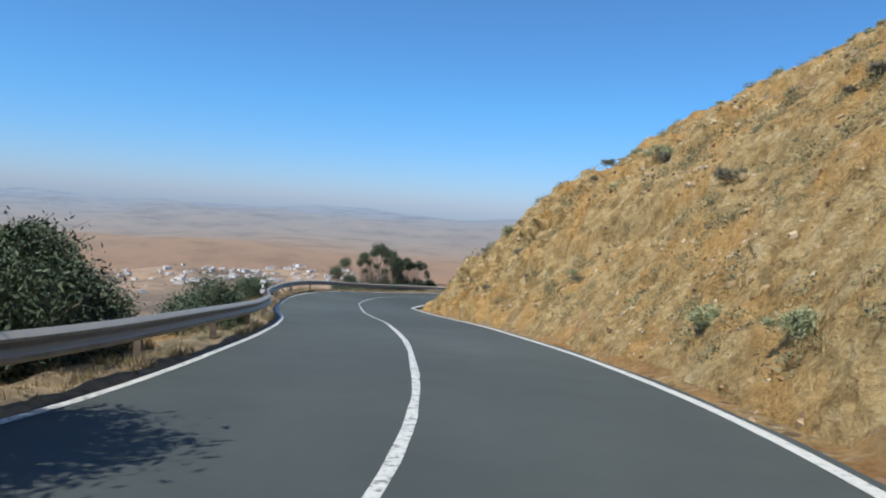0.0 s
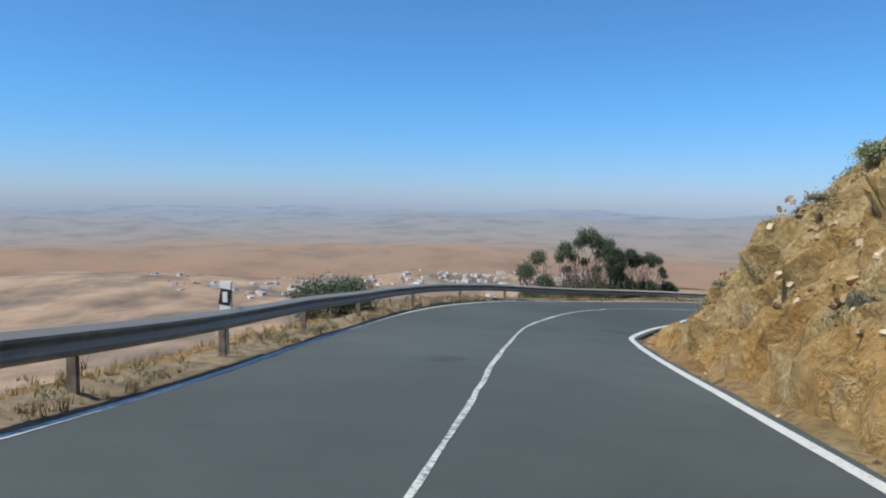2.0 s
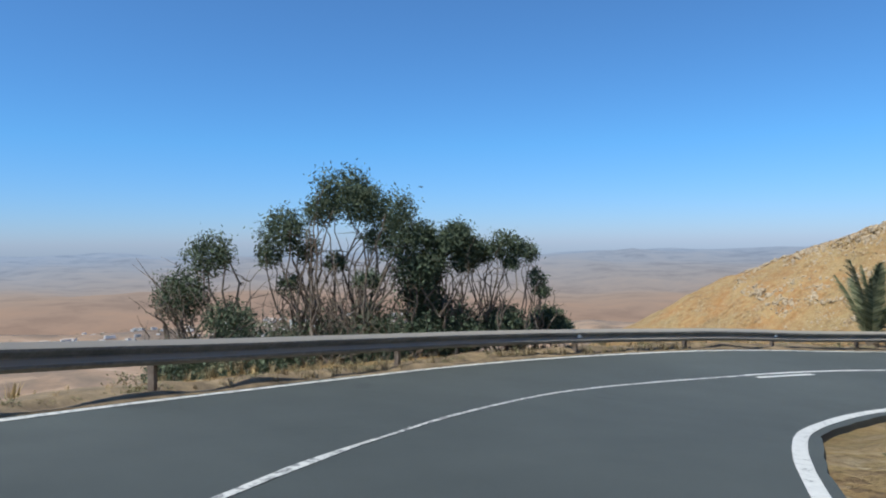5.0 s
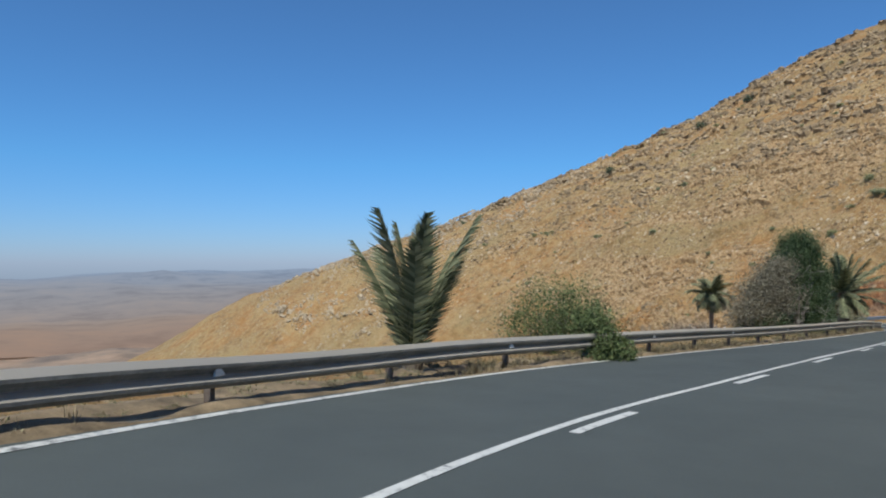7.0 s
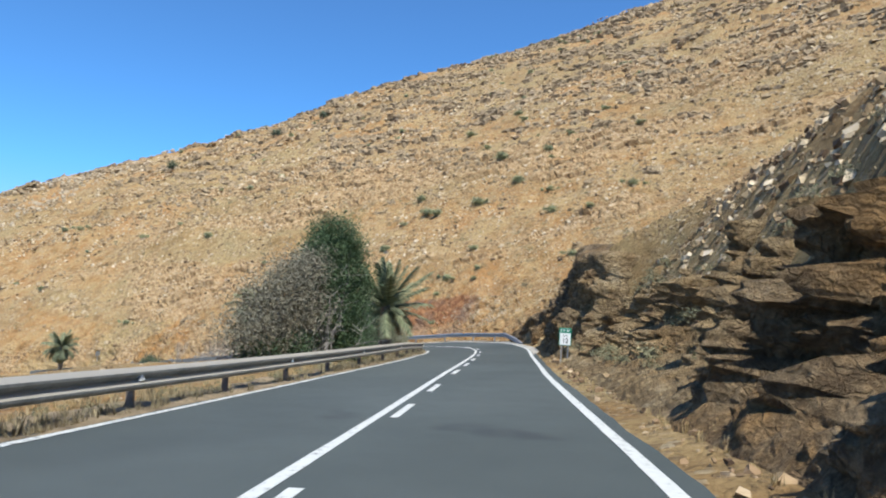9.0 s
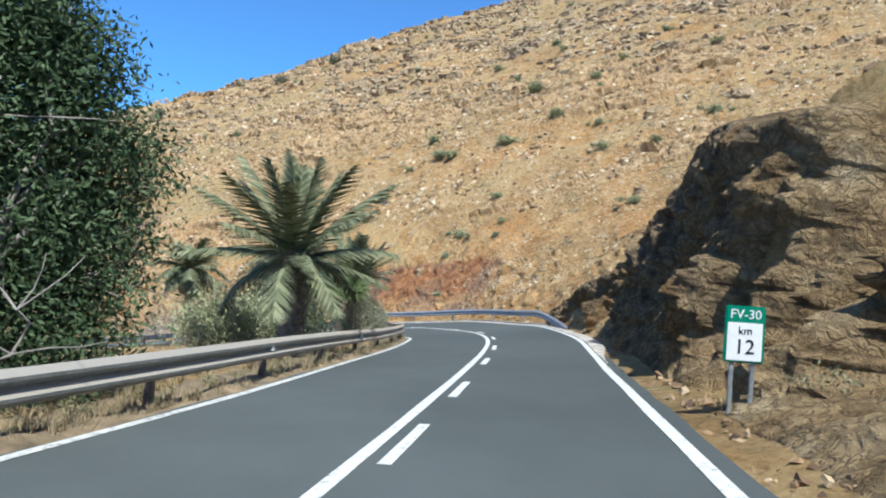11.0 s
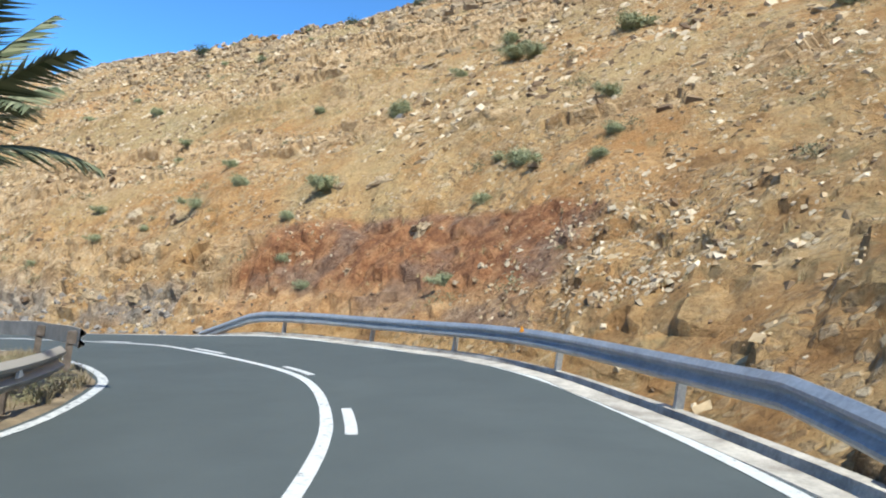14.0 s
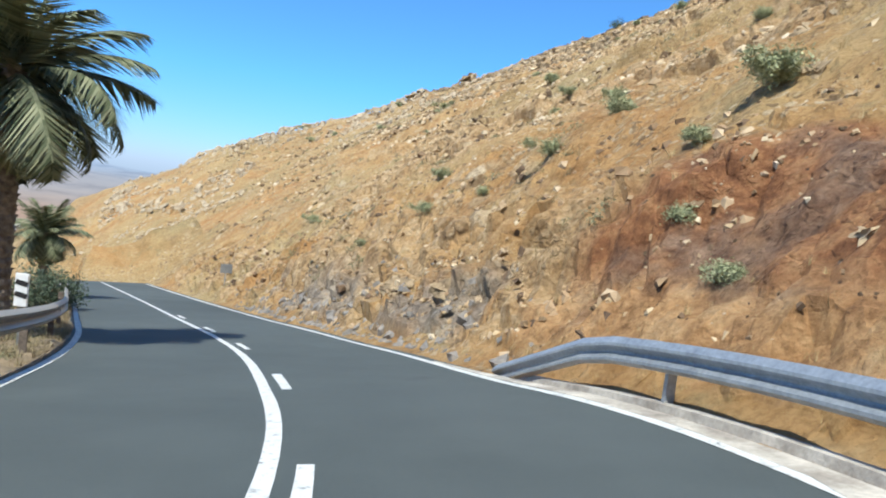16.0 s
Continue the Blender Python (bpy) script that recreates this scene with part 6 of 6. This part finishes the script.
tree(at_ground(59.1, 84.8), [((0.0, 0.0, 0.6), 0.75), ((-0.5, 0.3, 1.2), 0.75), ((0.35, 0.35, 1.4), 0.7), ((-0.1, 0.25, 2.0), 0.55), ((0.85, 0.6, 0.8), 0.6), ((-0.2, -1.05, 0.4), 0.36), ((-0.25, -0.95, 0.85), 0.38), ((-0.6, -0.5, 0.4), 0.4), ((-0.05, -1.1, 0.2), 0.32), ((0.2, -0.6, 1.2), 0.4)], 4, 22000, DUSTY_LEAF, BARK, "dusty dark bush growing over the guard rail", "bush", 0.03, 43, 0.036, name="bush", bare=10)


def frond_mesh(seed, length, droop, wide=0.36, mat=None):
    """A palm frond along +x that rises and then bends down, with two rows of leaflets."""
    rnd = random.Random(seed)
    V, F = [], []
    n = 26
    pts = []
    ang = 0.12
    p = Vector((0, 0, 0))
    for k in range(n + 1):
        pts.append(p.copy())
        p = p + Vector((math.cos(ang), 0, math.sin(ang))) * (length / n)
        ang -= droop / n * (0.5 + k / n)
    for k in range(n):
        a, b = pts[k], pts[k + 1]
        w = 0.018 * (1 - k / n) + 0.004
        i = len(V)
        V += [a + Vector((0, w, 0)), a - Vector((0, w, 0)), b - Vector((0, w * 0.9, 0)), b + Vector((0, w * 0.9, 0))]
        F.append((i, i + 1, i + 2, i + 3))
        if k < 2:
            continue
        d = (b - a).normalized()
        up = d.cross(Vector((0, 1, 0))) * -1
        reach = wide * (math.sin(math.pi * min(1, 0.18 + 0.82 * k / n)) ** 0.6 + 0.1)
        for sd in (-1, 1):
            for half in (0.0, 0.5):
                o = a.lerp(b, half)
                tip = o + (d * 0.75 + Vector((0, sd * 0.8, 0)) + up * rnd.uniform(0.15, 0.5)).normalized() * reach * rnd.uniform(0.85, 1.1) + Vector((0, 0, -0.10 * reach))
                i = len(V)
                q = d * 0.016
                V += [o - q, o + q, tip]
                F.append((i, i + 1, i + 2))
    return mesh_of("frond", V, F, mat or PALM_LEAF)


FRONDS = [frond_mesh(1, 1.0, 0.5), frond_mesh(2, 1.0, 1.0), frond_mesh(3, 1.0, 1.6), frond_mesh(4, 1.0, 2.2)]
FIRM = [frond_mesh(11, 1.0, 0.18, 0.22), frond_mesh(12, 1.0, 0.35, 0.22), frond_mesh(13, 1.0, 0.6, 0.22), frond_mesh(14, 1.0, 1.2, 0.24)]
STIFF_FROND = frond_mesh(6, 1.0, 0.30, 0.19)
DEAD_FROND = frond_mesh(9, 1.0, 1.2, 0.3, DEAD_LEAF)


def palm(base, trunk_h, trunk_r, fronds, length, low, high, label, seed, dead=6, lean=(0, 0), shag=False, firm=False):
    """A palm. low and high: the fronds' lowest and highest angle above the level, in degrees."""
    rnd = random.Random(seed)
    ob = new("palm")
    ob.location = base
    tagged(ob, label, "palm", group="palms beside the road")
    V, F = [], []
    n = max(6, int(trunk_h / 0.09))
    path = [Vector((lean[0] * (k / n) ** 1.5, lean[1] * (k / n) ** 1.5, -0.25 + (trunk_h + 0.25) * k / n)) for k in range(n + 1)]
    radii = [trunk_r * (1.25 - 0.35 * min(1, 3 * k / n)) * (1.0 + 0.13 * (k % 2)) for k in range(n + 1)]
    tube(V, F, path, radii, 12)
    # stubs of old leaf stalks
    for k in range(1, n):
        for s in range(5):
            a = s * 1.2566 + k * 0.9
            d = Vector((math.cos(a), math.sin(a), 0.0))
            o = path[k] + d * radii[k] * 0.85
            i = len(V)
            side = d.cross(Vector((0, 0, 1))) * trunk_r * 0.22
            tip = o + d * trunk_r * 0.35 + Vector((0, 0, 0.09))
            V += [o - side, o + side, o + Vector((0, 0, 0.10)), tip]
            F += [(i, i + 1, i + 3), (i + 1, i + 2, i + 3), (i + 2, i, i + 3)]
    part("trunk", mesh_of("trunk", V, F, PALM_BARK), PALM_BARK, ob)
    top = path[-1]
    for k in range(fronds):
        u = (k + 0.5) / fronds
        pitch = high + (low - high) * u ** 0.85 + rnd.uniform(-6, 6)
        turn = k * 137.5 + rnd.uniform(-14, 14)
        me = (FIRM if firm else FRONDS)[min(3, int(u * 3.2 + rnd.uniform(0, 0.8)))] if not shag else STIFF_FROND
        o = part("frond", me, PALM_LEAF, ob)
        L = length * rnd.uniform(0.85, 1.1) * (0.85 + 0.15 * math.sin(math.pi * u))
        o.matrix_basis = Matrix.Translation(top - Vector((0, 0, 0.05 + 0.12 * u))) @ pose(0, 0, 0, 0, 0, turn) @ pose(0, 0, 0, rnd.uniform(-20, 20), -pitch, 0) @ Matrix.Scale(L, 4)
    for k in range(dead):
        o = part("frond", DEAD_FROND, DEAD_LEAF, ob, "dry brown hanging frond")
        o.matrix_basis = Matrix.Translation(top - Vector((0, 0, 0.25))) @ pose(0, 0, 0, 0, 0, k * 61 + rnd.uniform(-20, 20)) @ pose(0, 0, 0, 0, rnd.uniform(25, 60), 0) @ Matrix.Scale(length * 0.6, 4)
    return ob


palm(at_ground(9.25, 67.1), 0.5, 0.19, 11, 2.45, 56, 89, "young palm with upright fronds behind the guard rail", 1, 3, shag=True)
palm(at_ground(45.2, 78.3), 2.4, 0.30, 30, 2.75, -22, 86, "large date palm with a thick rough trunk behind the guard rail", 2, 2, firm=True)
palm(at_ground(60.5, 86.4), 2.6, 0.34, 30, 2.7, 26, 88, "date palm with long feathered fronds near the bend", 5, 14, firm=True)
palm(at_ground(64.4, 101.0), 5.0, 0.22, 38, 2.5, -45, 78, "tall date palm arching over the road", 7, 12)
palm(at_ground(61.9, 121.0), 3.0, 0.20, 34, 1.9, -40, 75, "date palm with drooping fronds on the slope below the road", 9, 10)


def dragon_tree(base, label, seed):
    """A forked trunk with round tufts of sword-shaped leaves."""
    rnd = random.Random(seed)
    ob = new("dragon_tree")
    ob.location = base
    tagged(ob, label, "tree")
    heads = [Vector((-1.1, 0.3, 2.6)), Vector((-0.3, -0.1, 3.0)), Vector((0.5, 0.2, 2.8)), Vector((1.2, -0.2, 2.4)), Vector((-0.6, -0.5, 2.3)), Vector((0.4, -0.6, 2.2)), Vector((0.9, 0.5, 2.7)), Vector((-1.0, -0.3, 2.2))]
    V, F = [], []
    fork = Vector((0.05, 0, 1.1))
    limb(rnd, Vector((0, 0, -0.3)), fork, 0.22, 0.17, 0.05, V, F, 6, 10)
    for h in heads:
        limb(rnd, fork, h, 0.12, 0.07, 0.1, V, F, 6, 8)
    part("trunk", mesh_of("trunk", V, F, PALM_BARK, True), PALM_BARK, ob)
    for h in heads:
        V, F = [], []
        for k in range(190):
            d = Vector((rnd.gauss(0, 1), rnd.gauss(0, 1), rnd.gauss(0.35, 0.8))).normalized()
            L = rnd.uniform(0.5, 0.78)
            side = d.orthogonal().normalized() * 0.033
            mid, tip = h + d * L * 0.4, h + d * L + Vector((0, 0, -0.12 * L))
            i = len(V)
            V += [h + d * 0.05, mid - side, tip, mid + side]
            F.append((i, i + 1, i + 2, i + 3))
        part("tuft", mesh_of("tuft", V, F, SWORD_LEAF), SWORD_LEAF, ob)


dragon_tree(at_ground(56.7, 84.9), "forked tree with round tufts of sword-shaped leaves", 5)


# low shrubs on the slopes
def shrub_mesh(seed, mat):
    """A rounded cushion of thin stems and small leaves."""
    rnd = np.random.default_rng(seed)
    clumps = [((0, 0, 0.32), 0.62)] + [((rnd.normal(0, 0.36), rnd.normal(0, 0.36), rnd.uniform(0.2, 0.5)), rnd.uniform(0.28, 0.45)) for _ in range(5)]
    V, F = leaf_cloud(clumps, 3600, 0.06, seed, 0.8, 0.3, 0.3)
    return quads_mesh("shrub", V, F, mat)


SHRUBS = [shrub_mesh(k, SHRUB_LEAF) for k in range(4)]
DRY_SHRUBS = [shrub_mesh(k + 9, GREY_LEAF) for k in range(4)]


def shrub(x, y, r, k, dry=False):
    o = new("shrub", (DRY_SHRUBS if dry else SHRUBS)[k % 4])
    x, y, z = at_ground(x, y, -0.1 * r)
    r = r * 1.3
    o.matrix_basis = Matrix.Translation((x, y, z)) @ pose(0, 0, 0, 0, 0, k * 77) @ Matrix.Diagonal((r, r, r * 0.8, 1))
    return tagged(o, "dusty olive-brown shrub on the ochre spur" if dry else "rounded grey-green shrub on the stony slope", "shrub", group="shrubs on the slopes")


for k, (x, y, r) in enumerate([(77.5, 97.1, 0.68), (76.1, 97.4, 0.36), (80.3, 106.5, 0.48), (76.8, 104.0, 0.5), (76.0, 110.2, 0.4), (75.8, 106.1, 0.3), (74.6, 107.9, 0.38), (74.5, 126.8, 0.5), (73.4, 110.7, 0.3), (74.6, 95.7, 0.34), (74.0, 94.0, 0.34), (78.3, 89.0, 0.64), (77.9, 102.8, 0.55), (76.8, 89.4, 0.4), (83.5, 99.0, 0.5), (73.6, 88.2, 0.4), (78.6, 86.0, 0.42), (77.2, 85.8, 0.38), (94.3, 99.7, 0.8), (78.3, 76.7, 0.6), (90.7, 90.8, 0.95), (100.1, 91.3, 1.1), (93.8, 86.9, 0.9), (91.1, 82.3, 0.6), (90.4, 97.2, 0.85), (85.5, 76.6, 0.65)]):
    shrub(x, y, r, k)
xs, ys = sown(120, 80, 190, 62, 205, 14.0, 41, 2.0)
for k, (x, y) in enumerate(zip(xs, ys)):
    shrub(float(x), float(y), float(rng.uniform(0.25, 0.85)), k)
xs, ys = sown(70, 2, 28, -8, 58, 6.0, 43, 0.6)
for k, (x, y) in enumerate(zip(xs, ys)):
    shrub(float(x), float(y), float(rng.uniform(0.15, 0.45)), k)


rng = np.random.default_rng(91)
for k in range(34):
    s, up = rng.uniform(2, 44), rng.uniform(1.0, 7.5)
    at = on_road(np.array(s), along(s)[6] + up, 0.0)
    shrub(float(at[0]), float(at[1]), float(rng.uniform(0.14, 0.34)), k, True)


# ---- village in the valley ----
def house(w, d, h, label):
    ob = new("house")
    tagged(ob, label, "house", group="village houses")
    part("wall", bevelled_box((w, d, h), pose(0, 0, h / 2 - 1), 0.1), WALL_PAINT, ob)
    part("roof", bevelled_box((w + 0.3, d + 0.3, 0.4), pose(0, 0, h - 0.8), 0.1), ROOF_TILE, ob)
    for k in range(3):
        part("window", bevelled_box((1.4, 0.2, 1.6), pose(w * (k - 1) * 0.3, -d / 2 - 0.05, h * 0.5 - 0.4), 0.05), GLASS_DARK, ob)
    return ob


HOUSES = [house(10, 7, 4.5, "white flat-roofed village house"), house(17, 8, 5.5, "long white village building"), house(7, 6, 4.0, "small white cottage in the valley")]


def valley_z(x, y):
    r = math.hypot(x, y)
    z = float(terrain(np.array([x]), np.array([y]), False)[0])
    if r > 1500:
        z = max(z, float(-178 + 30 * fractal(np.array([x]), np.array([y]), 560, 4, 5)[0]))
    return z


homes = []
for cx, cy, sx, sy, n in ((-375, 1340, 90, 75, 75), (-560, 1250, 130, 90, 50), (-200, 1400, 70, 55, 26), (-700, 1050, 110, 80, 34)):
    for _ in range(n):
        homes.append((rng.normal(cx, sx), rng.normal(cy, sy), rng.uniform(0, 360), int(rng.integers(0, 3))))
used = set()
for x, y, turn, k in homes:
    m = pose(float(x), float(y), valley_z(float(x), float(y)), 0, 0, float(turn))
    if k in used:
        copy_thing(HOUSES[k], m)
    else:
        HOUSES[k].matrix_basis = m
        used.add(k)
xs, ys = np.array([h[0] for h in homes]), np.array([h[1] for h in homes])
xs, ys = np.r_[xs, xs] + rng.normal(0, 14, 2 * len(xs)), np.r_[ys, ys] + rng.normal(0, 14, 2 * len(ys))
scatter("village_trees", "small dark green trees among the village houses", "trees", xs, ys, rng.uniform(1.5, 4.0, len(xs)), CUSHIONS, TREE_LEAF, 0.2, 0.1, 95)
